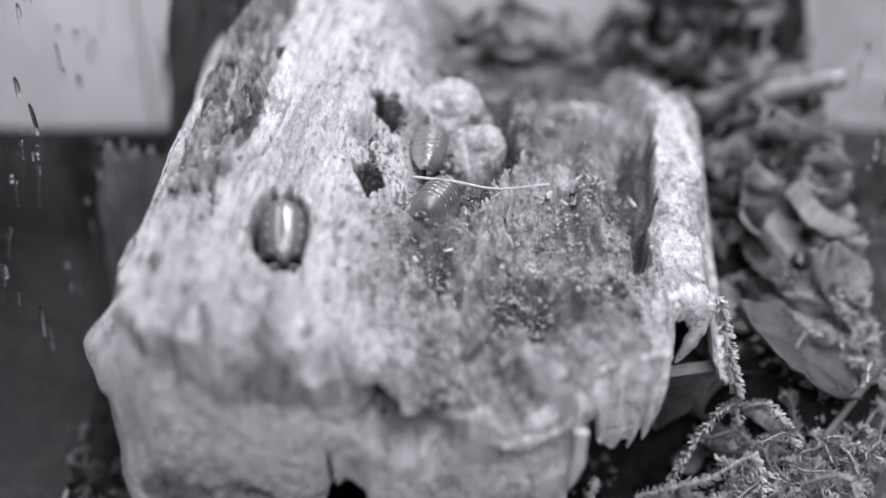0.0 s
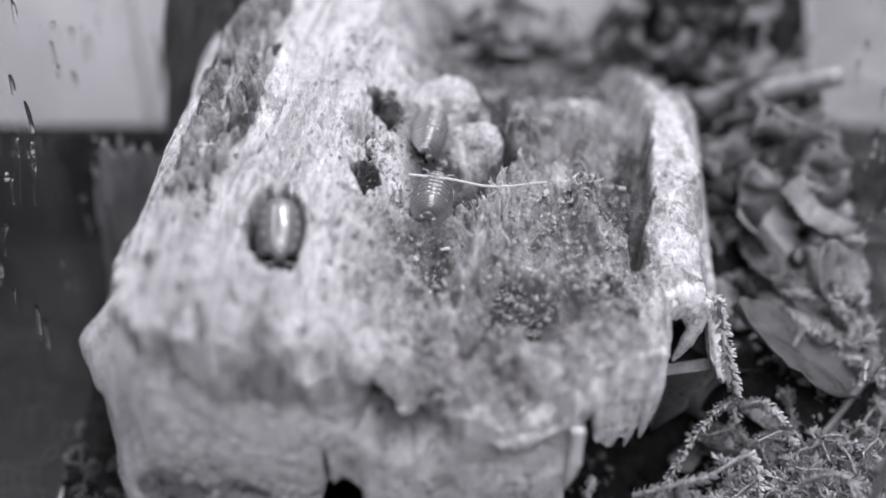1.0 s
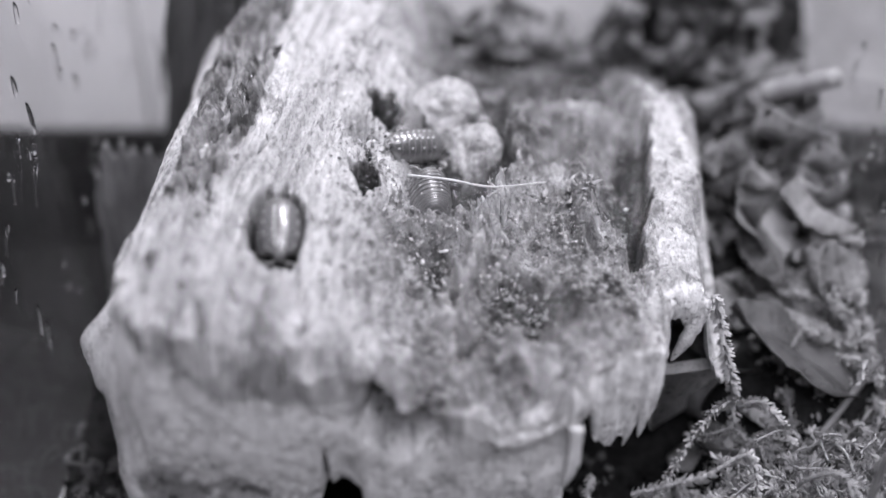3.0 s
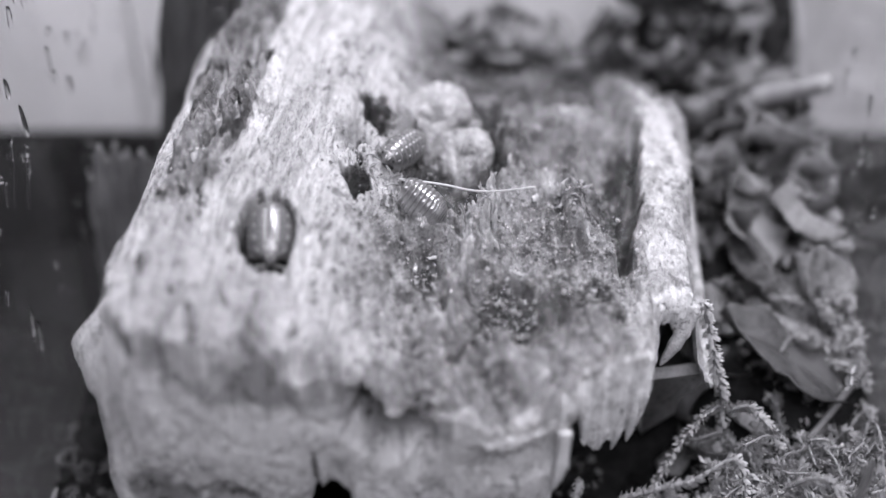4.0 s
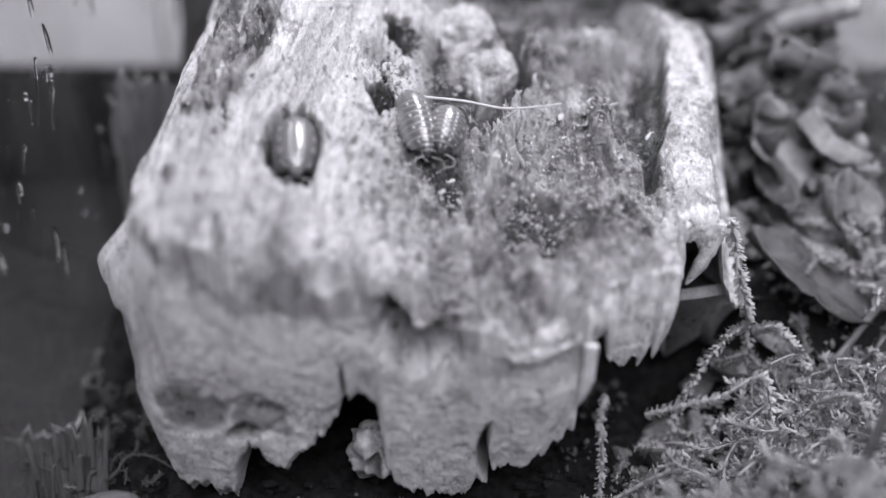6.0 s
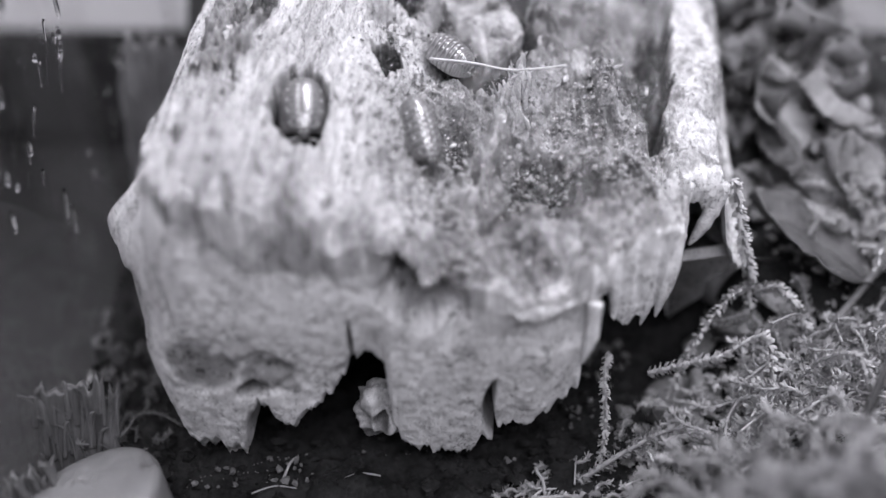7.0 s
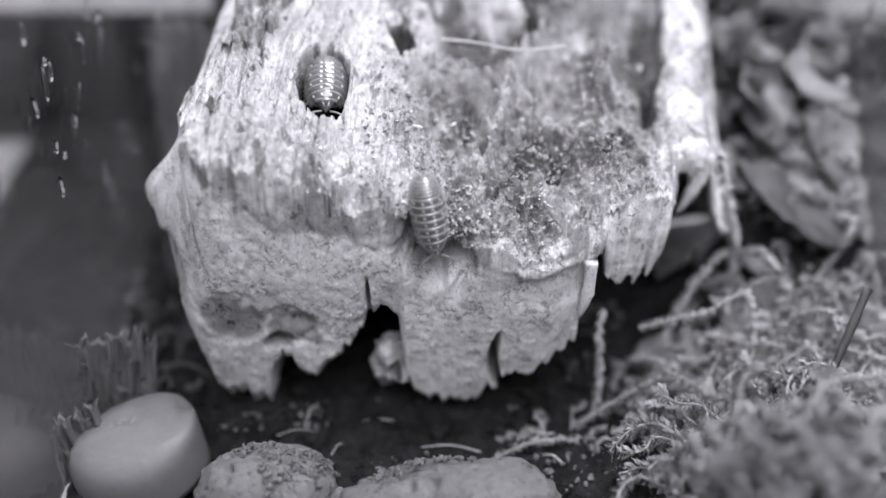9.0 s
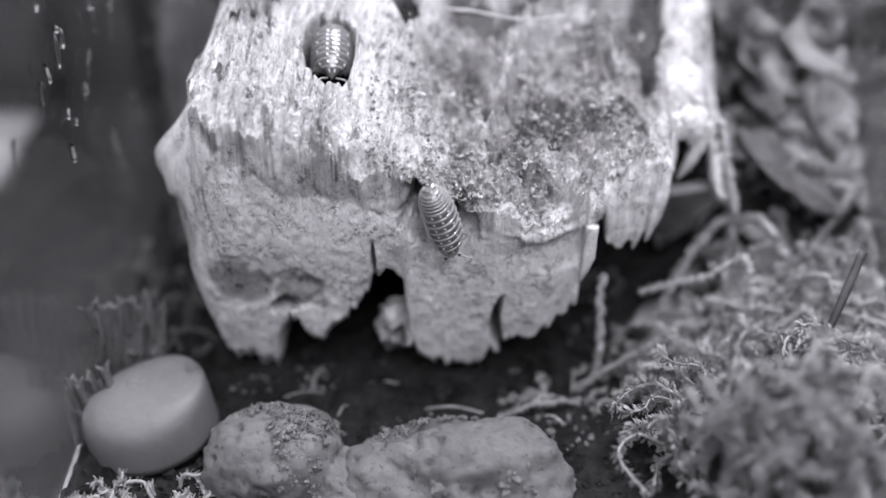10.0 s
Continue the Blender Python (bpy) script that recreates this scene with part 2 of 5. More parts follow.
STONE = surface("pale_stone", 0.09, 0.17, 130, (0.55, 0.85), 0.5, 0.0004, (1, 1, 1), 14, 0.45)
BARK_DARK = surface("dark_bark", 0.03, 0.13, 140, (0.4, 0.8), 0.8, 0.0006, (1, 1, 0.15), 7)
BARK = surface("fibrous_bark", 0.045, 0.15, 140, (0.5, 0.85), 0.7, 0.0005, (1, 1, 0.2), 7)
SHELL = surface("animal_shell", 0.8, 1.0, 500, (0.25, 0.36), 0.10, 0.00005, (1, 1, 1), 5, tone=True, coat=0.9, sheen=0.5)
LIMB = surface("animal_limb", 0.20, 0.35, 500, (0.3, 0.5), 0.1, 0.00005)
PALE_BODY = surface("pale_insect", 0.6, 0.8, 500, (0.25, 0.5), 0.1, 0.00005)
BOARD = surface("white_board", 0.82, 0.86, 8, (0.6, 0.8), 0.05, 0.0005)
TABLE = surface("dark_table", 0.010, 0.018, 10, (0.45, 0.6), 0.05, 0.0005)
CARD = surface("paper_card", 0.22, 0.26, 60, (0.7, 0.9), 0.05, 0.0002)
INK = surface("black_ink", 0.015, 0.03, 90, (0.6, 0.8), 0.05, 0.0002)


def clear(name, rough=0.02):
    m, t, b = nodes_of(name)
    b.inputs["Base Color"].default_value = (1, 1, 1, 1)
    b.inputs["Roughness"].default_value = rough
    b.inputs["IOR"].default_value = 1.45
    b.inputs["Transmission Weight"].default_value = 1.0
    return m


GLASS = clear("tank_glass", 0.01)


def misted(name, most=0.07, index=1.5):
    """Clear glass with a patchy film of condensation."""
    m, t, b = nodes_of(name)
    b.inputs["Base Color"].default_value = (1, 1, 1, 1)
    b.inputs["Roughness"].default_value = 0.01
    b.inputs["IOR"].default_value = index
    b.inputs["Transmission Weight"].default_value = 1.0
    where = add(t, "ShaderNodeTexCoord").outputs["Object"]
    patches = add(t, "ShaderNodeTexNoise", Scale=45.0, Detail=5.0, Roughness=0.6)
    beads = add(t, "ShaderNodeTexNoise", Scale=700.0, Detail=3.0, Roughness=0.6)
    for n in (patches, beads):
        t.links.new(where, n.inputs["Vector"])
    much = mixed(t, "MULTIPLY", 1.0, ramp(t, patches.outputs["Fac"], [(0.42, 0.002), (0.68, most)]), ramp(t, beads.outputs["Fac"], [(0.38, 0.35), (0.62, 1.0)]))
    film = add(t, "ShaderNodeBsdfDiffuse", Color=(0.9, 0.9, 0.9, 1))
    mix = add(t, "ShaderNodeMixShader")
    t.links.new(much, mix.inputs[0])
    t.links.new(b.outputs[0], mix.inputs[1])
    t.links.new(film.outputs[0], mix.inputs[2])
    t.links.new(mix.outputs[0], t.nodes["Material Output"].inputs[0])
    return m


MISTED = misted("misted_glass", 0.20)
MISTED_THIN = misted("thinly_misted_glass", 0.006, 1.38)
WATER = clear("water", 0.0)


# ---- mesh helpers ----
def mesh_of(name, verts, faces, material, soft=True, stain=None):
    me = bpy.data.meshes.new(name)
    if isinstance(faces, np.ndarray):
        me.vertices.add(len(verts))
        me.vertices.foreach_set("co", np.asarray(verts, np.float32).ravel())
        me.loops.add(faces.size)
        me.loops.foreach_set("vertex_index", faces.astype(np.int32).ravel())
        me.polygons.add(len(faces))
        me.polygons.foreach_set("loop_start", np.arange(0, faces.size, faces.shape[1], dtype=np.int32))
        me.update(calc_edges=True)
    else:
        me.from_pydata([tuple(v) for v in verts], [], [tuple(f) for f in faces])
    me.materials.append(material)
    if soft:
        me.polygons.foreach_set("use_smooth", [True] * len(me.polygons))
    if stain is not None:
        a = me.attributes.new("stain", "FLOAT_COLOR", "POINT")
        s = np.asarray(stain, float)
        a.data.foreach_set("color", np.stack([s, s, s, np.ones_like(s)], 1).ravel())
    me.update()
    return me


def piece(name, verts, faces, material, parent=None, label="", soft=True, stain=None):
    ob = new(name, mesh_of(name, verts, faces, material, soft, stain))
    if parent:
        ob.parent = parent
    if label:
        ob["label"] = label
    return ob


def grid_faces(n, m, start=0, flip=False, wrap=False):
    """Quads of a grid of n rows by m columns."""
    i, j = np.meshgrid(np.arange(n - 1), np.arange(m if wrap else m - 1), indexing="ij")
    a = start + i * m + j
    b = start + i * m + (j + 1) % m
    q = np.stack([a, b, b + m, a + m], -1).reshape(-1, 4)
    return q[:, ::-1] if flip else q


def tube(points, radii, sides=6, start=0):
    """Verts and faces of a round rod through points."""
    pts = [Vector(p) for p in points]
    verts, side = [], None
    for k, p in enumerate(pts):
        d = (pts[min(k + 1, len(pts) - 1)] - pts[max(k - 1, 0)]).normalized()
        if side is None:
            side = d.orthogonal().normalized()
        side = (side - d * side.dot(d)).normalized()
        up = d.cross(side)
        for s in range(sides):
            a = 2 * math.pi * s / sides
            verts.append(p + float(radii[k]) * (math.cos(a) * side + math.sin(a) * up))
    n = len(pts)
    faces = [tuple(f) for f in grid_faces(n, sides, start, wrap=True)]
    faces.append(tuple(start + s for s in reversed(range(sides))))
    faces.append(tuple(start + (n - 1) * sides + s for s in range(sides)))
    return verts, faces


def bent(points, steps):
    """A smooth line through a few points."""
    pts = [Vector(p) for p in points]
    out = []
    for k in range(len(pts) - 1):
        p0, p1, p2, p3 = pts[max(k - 1, 0)], pts[k], pts[k + 1], pts[min(k + 2, len(pts) - 1)]
        for s in range(steps):
            t = s / steps
            out.append(0.5 * (2 * p1 + (p2 - p0) * t + (2 * p0 - 5 * p1 + 4 * p2 - p3) * t * t + (3 * p1 - p0 - 3 * p2 + p3) * t ** 3))
    out.append(pts[-1])
    return out


def blob(rx, ry, rz, rows=14, cols=20, rough=0.0, freq=200.0, seed=0, flat=0.0):
    """A rounded lump about the origin."""
    th = np.linspace(0.02, math.pi - 0.02, rows)[:, None]
    ph = np.linspace(0, 2 * math.pi, cols, endpoint=False)[None]
    d = np.stack([np.sin(th) * np.cos(ph), np.sin(th) * np.sin(ph), np.cos(th) + 0 * ph], -1).reshape(-1, 3)
    p = d * np.array([rx, ry, rz])
    if rough:
        p = p * (1 + rough * fbm(p[:, 0] * freq, p[:, 1] * freq, p[:, 2] * freq, 4, seed))[:, None]
    f = [tuple(q) for q in grid_faces(rows, cols, 0, wrap=True, flip=True)]
    f += [tuple(range(cols)), tuple(reversed(range((rows - 1) * cols, rows * cols)))]
    return p, f


# ---- setting: soil, table, walls of the tank ----
def soil_height(x, y):
    x, y = np.asarray(x, float), np.asarray(y, float)
    z = -0.0135 + 0.017 * smooth(0.125, 0.215, y) + 0.020 * smooth(0.030, 0.050, x) * smooth(0.105, 0.180, y)
    z = z + 0.006 * smooth(0.035, 0.055, x) * smooth(0.07, 0.1, y)
    z = z + 0.026 * bump(x, y, 0.043, 0.078, 0.014, 0.015)
    z = z + 0.018 * smooth(-0.005, 0.03, x) * smooth(0.19, 0.215, y)
    return z


def build_soil():
    n, m = 260, 220
    y, x = np.meshgrid(np.linspace(0.035, 0.2145, n), np.linspace(-0.0615, 0.0705, m), indexing="ij")
    x, y = x.ravel(), y.ravel()
    z = soil_height(x, y) + 0.0018 * fbm(x * 110, y * 110, 0, 5, 3, 0.6) + 0.0007 * np.abs(fbm(x * 420, y * 420, 0, 3, 9))
    ob = piece("ground_soil", np.stack([x, y, z], 1), grid_faces(n, m), SOIL)
    tagged(ob, "dark damp crumbly soil in the tank", "soil", kind="structure")
    rng = np.random.default_rng(4)
    verts, faces, base = [], [], 0
    for _ in range(4200):
        cx, cy = rng.uniform(-0.061, 0.070), rng.uniform(0.055, 0.213)
        r = 0.0003 + 0.0011 * rng.random() ** 3
        p, f = blob(r, r * rng.uniform(0.5, 1), r * rng.uniform(0.4, 0.8), 5, 6)
        p = p * (1 + 0.35 * rng.uniform(-1, 1, (len(p), 1)))
        verts.append(p + np.array([cx, cy, float(soil_height(cx, cy)) + 0.0004]))
        faces += [tuple(i + base for i in q) for q in f]
        base += len(p)
    ob = piece("soil_crumbs", np.concatenate(verts), faces, CRUMB, soft=False)
    tagged(ob, "loose crumbs of dark soil and wood dust", "soil crumbs", kind="stuff")


build_soil()


def box(name, a, b, material, kind="structure", label="", category=""):
    bm = bmesh.new()
    bmesh.ops.create_cube(bm, size=1.0)
    for v in bm.verts:
        v.co = Vector([a[k] + (b[k] - a[k]) * (v.co[k] + 0.5) for k in range(3)])
    bmesh.ops.bevel(bm, geom=bm.edges[:], offset=min(abs(b[k] - a[k]) for k in range(3)) * 0.12, segments=1, affect="EDGES")
    me = bpy.data.meshes.new(name)
    bm.to_mesh(me)
    bm.free()
    me.materials.append(material)
    return tagged(new(name, me), label, category, kind=kind)


box("table", (-0.7, -0.6, -0.05), (0.7, 0.7, -0.0205), TABLE, label="dark matt table top under the tank", category="table")
box("tank_floor", (-0.0655, 0.030, -0.0200), (0.0745, 0.2150, -0.0165), GLASS, label="clear floor of the small tank", category="tank floor")
left_glass = box("wall_left_glass", (-0.0652, 0.030, -0.0160), (-0.0622, 0.2150, 0.170), MISTED_THIN, label="clear wet side wall of the tank", category="glass wall")
right_glass = box("wall_right_glass", (0.0712, 0.030, -0.0160), (0.0742, 0.2150, 0.170), MISTED, label="clear wet side wall of the tank", category="glass wall")
left_glass.visible_shadow = right_glass.visible_shadow = False
box("wall_back", (-0.35, 0.2165, 0.0085), (0.35, 0.2215, 0.26), BOARD, label="pale plain board behind the tank", category="board")
box("plinth_back", (-0.35, 0.2160, -0.0200), (0.35, 0.2225, 0.0082), TABLE, label="dark strip under the pale board", category="plinth")


# ---- the block of rotten wood ----
def bark_ridge(x, y):
    """The pale strip of bark along the far edge, 0 to 1."""
    edge = 0.0300 + 0.165 * np.clip(y - 0.135, 0, 0.04) + 0.0006 * fbm(x * 300, y * 420, 0, 3, 63)
    return smooth(-0.0002, 0.0010, x - edge) * smooth(0.126, 0.131, y) * (1 - smooth(0.168, 0.176, y + 0.004 * fbm(x * 200, y * 200, 0, 3, 64)))


def wet_band(x, y):
    """Where the wet strip of bark lies along the shoulder: its cover, and the ridges in it."""
    mid = np.interp(y, [0.130, 0.137, 0.145, 0.172, 0.210], [-0.0345, -0.0335, -0.0318, -0.0310, -0.0270])
    u = x - mid + 0.0014 * fbm(x * 160, y * 110, 0, 3, 73) + 0.0005 * fbm(x * 700, y * 500, 0, 2, 74)
    long_ = smooth(0.1310, 0.1350, y + 0.002 * vnoise(x * 400, y * 200, 0, 75))
    strands = np.exp(-((u + 0.0028) / 0.0015) ** 4) + np.exp(-((u - 0.0007) / 0.0012) ** 4) + 0.9 * np.exp(-((u - 0.0034) / 0.0010) ** 4)
    patchy = smooth(-0.85, -0.25, fbm(x * 170, y * 75, 0, 3, 76))
    foot = bump(x, y, -0.0340, 0.1365, 0.0048, 0.0034, 2)
    return np.clip(np.maximum(strands * patchy * long_, foot * smooth(-0.3, 0.3, fbm(x * 330, y * 330, 3, 3, 77) + 0.1)), 0, 1), u


def fine_relief(x, y):
    """Fibres, crumbs and pits on the upper side."""
    left = 1 - smooth(-0.012, -0.004, x + 0.002 * fbm(x * 120, y * 80, 0, 3, 19))
    plate = bark_ridge(x, y)
    mid = np.clip(1 - left - plate, 0, 1)
    wob = 0.0015 * vnoise(x * 60, y * 60, 0, 5)
    grain_x = x + wob - 0.13 * (y - 0.13)
    fibres = fbm(grain_x * 800, y * 55, 0, 4, 21, 0.6)
    grooves = np.clip(np.abs(fbm(grain_x * 290, y * 26, 0, 3, 23, 0.6)) - 0.02, 0, 0.25)
    crumbs = fbm(x * 620, y * 620, 0, 4, 31, 0.62)
    grit = fbm(x * 1700, y * 1700, 0, 2, 33, 0.6)
    lumps = fbm(x * 190, y * 190, 0, 4, 41, 0.55)
    chips = np.abs(fbm(x * 300 + y * 60, y * 240, 0, 4, 43, 0.6))
    pits = smooth(0.50, 0.95, fbm(x * 300, y * 300, 3, 3, 47, 0.6))
    flakes = fbm(x * 420, y * 800, 0, 4, 51, 0.6)
    near = 1 - smooth(0.112, 0.132, y)
    z = left * (0.00060 * fibres + 0.0052 * grooves - 0.0003 + 0.00022 * crumbs - 0.0003 * pits + near * (0.0004 * crumbs - 0.0006 * pits))
    calm = 1 - 0.75 * np.clip(bump(x, y, 0.004, 0.160, 0.0065, 0.0085, 3), 0, 1)
    z = z + calm * mid * (0.00075 * crumbs + 0.0010 * lumps + 0.0009 * chips + 0.00016 * grit - 0.0004 - 0.0013 * pits)
    z = z + plate * (0.00045 * flakes + 0.0006 * fbm(x * 190, y * 150, 0, 4, 61) - 0.0011 * pits + 0.00012 * grit)
    wet, u = wet_band(x, y)
    z = z + wet * (0.0012 + 0.0009 * fbm(x * 380, y * 230, 0, 3, 71, 0.5) + 0.0002 * grit)
    z = z - 0.0009 * (1 - wet) * bump(u, y, 0.0, 0.176, 0.0040, 0.040, 3)
    front = 1 - smooth(0.1085, 0.124, y)
    z = z + front * 0.0010 * fbm(x * 240, y * 240, 0, 4, 81)
    z = z - 0.0016 * (1 - smooth(0.0, 0.0045, y - curve(FRONT, x))) ** 2 * (1 - smooth(-0.008, -0.001, x))      # worn round towards the broken end
    return z


def block_top(x, y):
    return top_base(x, y) + fine_relief(x, y)


def top_stain_shade(x, y):
    """How pale the rotten wood is: bleached to the side, brown and damp in the middle, hole shade painted in."""
    left = 1 - smooth(-0.011, -0.001, x + 0.0025 * fbm(x * 150, y * 90, 0, 3, 91))
    rx, ry = ragged(x, y)
    damp = 1 - left
    s = 0.41 + 0.38 * left + 0.10 * smooth(0.006, 0.014, x) * (1 - smooth(0.12, 0.132, y))
    s = s + 0.26 * smooth(0.1, 0.7, fbm(x * 190, y * 160, 0, 4, 93)) * damp
    s = s - 0.30 * smooth(0.0, 0.6, fbm(x * 120, y * 120, 5, 4, 94)) * damp
    s = s + (0.16 * damp + 0.10 * left) * fbm(x * 700, y * 500, 2, 3, 92)
    wob = 0.0015 * vnoise(x * 60, y * 60, 0, 5)
    grain_x = x + wob - 0.13 * (y - 0.13)
    s = s - left * 0.16 * smooth(0.05, 0.7, fbm(grain_x * 700, y * 40, 0, 3, 97, 0.7))
    thread = fbm(grain_x * 330, y * 16, 0, 3, 99, 0.6)
    s = s - left * 0.34 * np.exp(-(thread / 0.035) ** 2) * smooth(-0.1, 0.4, fbm(x * 90, y * 70, 4, 2, 90))
    s = s - left * 0.22 * smooth(0.02, 0.6, fbm(x * 80, y * 60, 9, 3, 88)) * (1 - smooth(0.118, 0.135, y))
    # damp brown hollows, darkened further for shade, with the resting hole and gaps
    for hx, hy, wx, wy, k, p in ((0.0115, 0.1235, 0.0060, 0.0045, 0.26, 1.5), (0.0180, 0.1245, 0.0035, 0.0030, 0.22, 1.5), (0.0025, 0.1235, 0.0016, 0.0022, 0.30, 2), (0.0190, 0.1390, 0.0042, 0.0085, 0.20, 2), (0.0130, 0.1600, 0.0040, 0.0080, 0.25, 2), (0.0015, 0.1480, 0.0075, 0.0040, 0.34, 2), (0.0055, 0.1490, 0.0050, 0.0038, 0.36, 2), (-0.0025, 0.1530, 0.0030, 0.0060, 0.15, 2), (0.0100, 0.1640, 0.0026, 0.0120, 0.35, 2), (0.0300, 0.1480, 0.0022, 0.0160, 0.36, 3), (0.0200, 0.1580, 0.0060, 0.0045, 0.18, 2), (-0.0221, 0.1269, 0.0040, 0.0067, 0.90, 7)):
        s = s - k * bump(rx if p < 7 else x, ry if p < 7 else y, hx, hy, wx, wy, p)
    # middle grows darker towards the back
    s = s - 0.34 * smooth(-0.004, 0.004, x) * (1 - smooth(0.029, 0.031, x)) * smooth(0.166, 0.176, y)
    # pale swellings and the splintered crest
    run = np.clip((y - 0.119) / 0.024, 0, 1.2)
    s = s + 0.30 * smooth(0.116, 0.121, y) * (1 - smooth(0.142, 0.149, y)) * np.exp(-((rx - 0.0012 - 0.0080 * run) / 0.0016) ** 2)
    s = s + 0.50 * bump(x, y, 0.0058, 0.1558, 0.0048, 0.0046, 2) + 0.34 * bump(x, y, 0.0018, 0.1640, 0.0058, 0.0060, 2) + 0.42 * bump(rx, ry, 0.0250, 0.1690, 0.005, 0.004, 2)
    s = s + 0.20 * bump(x, y, -0.002, 0.121, 0.007, 0.008, 1.5)
    wet, _ = wet_band(x, y)
    s = s - 0.62 * wet
    s = s - 0.42 * smooth(0.50, 0.80, fbm(x * 800, y * 420, 2, 3, 96)) * left
    plate = bark_ridge(x, y)
    s = s + 0.16 * left * smooth(0.132, 0.155, y)
    s = s + 0.36 * bump(rx, y, 0.0305, 0.1240, 0.0028, 0.0080, 3)
    s = s + plate * (0.72 - 0.44 * smooth(0.3, 0.7, fbm(x * 420, y * 600, 4, 3, 98)) - 0.16 * damp * smooth(0.1, 0.6, fbm(x * 120, y * 100, 6, 3, 89)))
    # shade inside the worm holes, painted nearly black
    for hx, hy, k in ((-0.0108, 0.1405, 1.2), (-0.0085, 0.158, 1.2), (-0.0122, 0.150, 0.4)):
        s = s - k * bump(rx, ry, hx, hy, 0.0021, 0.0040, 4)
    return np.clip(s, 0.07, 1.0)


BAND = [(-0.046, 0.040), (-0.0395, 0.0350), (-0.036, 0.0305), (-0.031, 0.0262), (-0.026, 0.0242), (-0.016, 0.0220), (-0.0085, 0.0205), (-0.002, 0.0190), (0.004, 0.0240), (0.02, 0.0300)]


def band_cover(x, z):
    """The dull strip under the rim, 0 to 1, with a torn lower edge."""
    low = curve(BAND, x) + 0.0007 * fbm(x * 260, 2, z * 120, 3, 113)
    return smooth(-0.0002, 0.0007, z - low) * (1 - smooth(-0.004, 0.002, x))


def face_push(x, z):
    """How far the broken front face lies behind its plane: cavities, cracks and facets."""
    d = 0.0004 * fbm(x * 90, 3, z * 60, 3, 101) + 0.00012 * fbm(x * 800 + 60 * z, 5, z * 800, 4, 103)
    rag = 0.0009 * fbm(x * 300, 4, z * 300, 4, 117)
    d = d + 0.0016 * bump(x + rag, z - rag, -0.0140, 0.0075, 0.0030, 0.0026, 2)          # over the arch
    d = d + 0.004 * bump(x - 0.0002 + rag * 0.3, z, -0.0153, 0.0118, 0.00035, 0.0036, 2)
    d = d + 0.012 * bump(x + 0.12 * (z + 0.002) - 30 * (z + 0.002) ** 2, z, 0.0042, -0.0020, 0.0007, 0.0058, 2)           # slit
    d = d + 0.0006 * bump(x + rag, z + rag, -0.0365, 0.0078, 0.0054, 0.0046, 5) + 0.0008 * bump(x + rag, z - rag, -0.0270, 0.0066, 0.0040, 0.0034, 5)
    d = d - 0.0010 * bump(x, z, -0.0268, 0.0058, 0.0022, 0.0020, 2)
    d = d + 0.0075 * bump(x + rag, z, -0.0298, 0.0032, 0.0019, 0.0013, 3)
    d = d + 0.0060 * bump(x, z, -0.0300, -0.0075, 0.0011, 0.0050, 2)
    d = d + 0.0070 * bump(x + rag, z + rag, -0.0055, 0.0215, 0.0046, 0.0058, 3)                              # gully below the rim
    d = d + 0.0030 * bump(x + rag, z, -0.0010, 0.0195, 0.0016, 0.0060, 2)
    d = d + 0.0004 * band_cover(x, z) * fbm(x * 500, 3, z * 90, 3, 119)           # set back under the rim
    d = d - 0.0007 * bump(x + 2 * rag, z + rag, 0.0120, 0.0172, 0.0075, 0.0011, 3) + 0.0010 * bump(x, z, 0.012, 0.0130, 0.007, 0.003, 2)   # torn lip
    side = -0.0400 - 0.12 * (z - 0.02)
    d = d + 0.0005 * smooth(0.0006, -0.0002, np.abs(x - side)) * bump(x, z, -0.040, 0.021, 0.01, 0.012, 2)      # crease between two facets
    d = d + 0.0018 * bump(x + rag, z, -0.0462, 0.0125, 0.0028, 0.0050, 3)
    return d


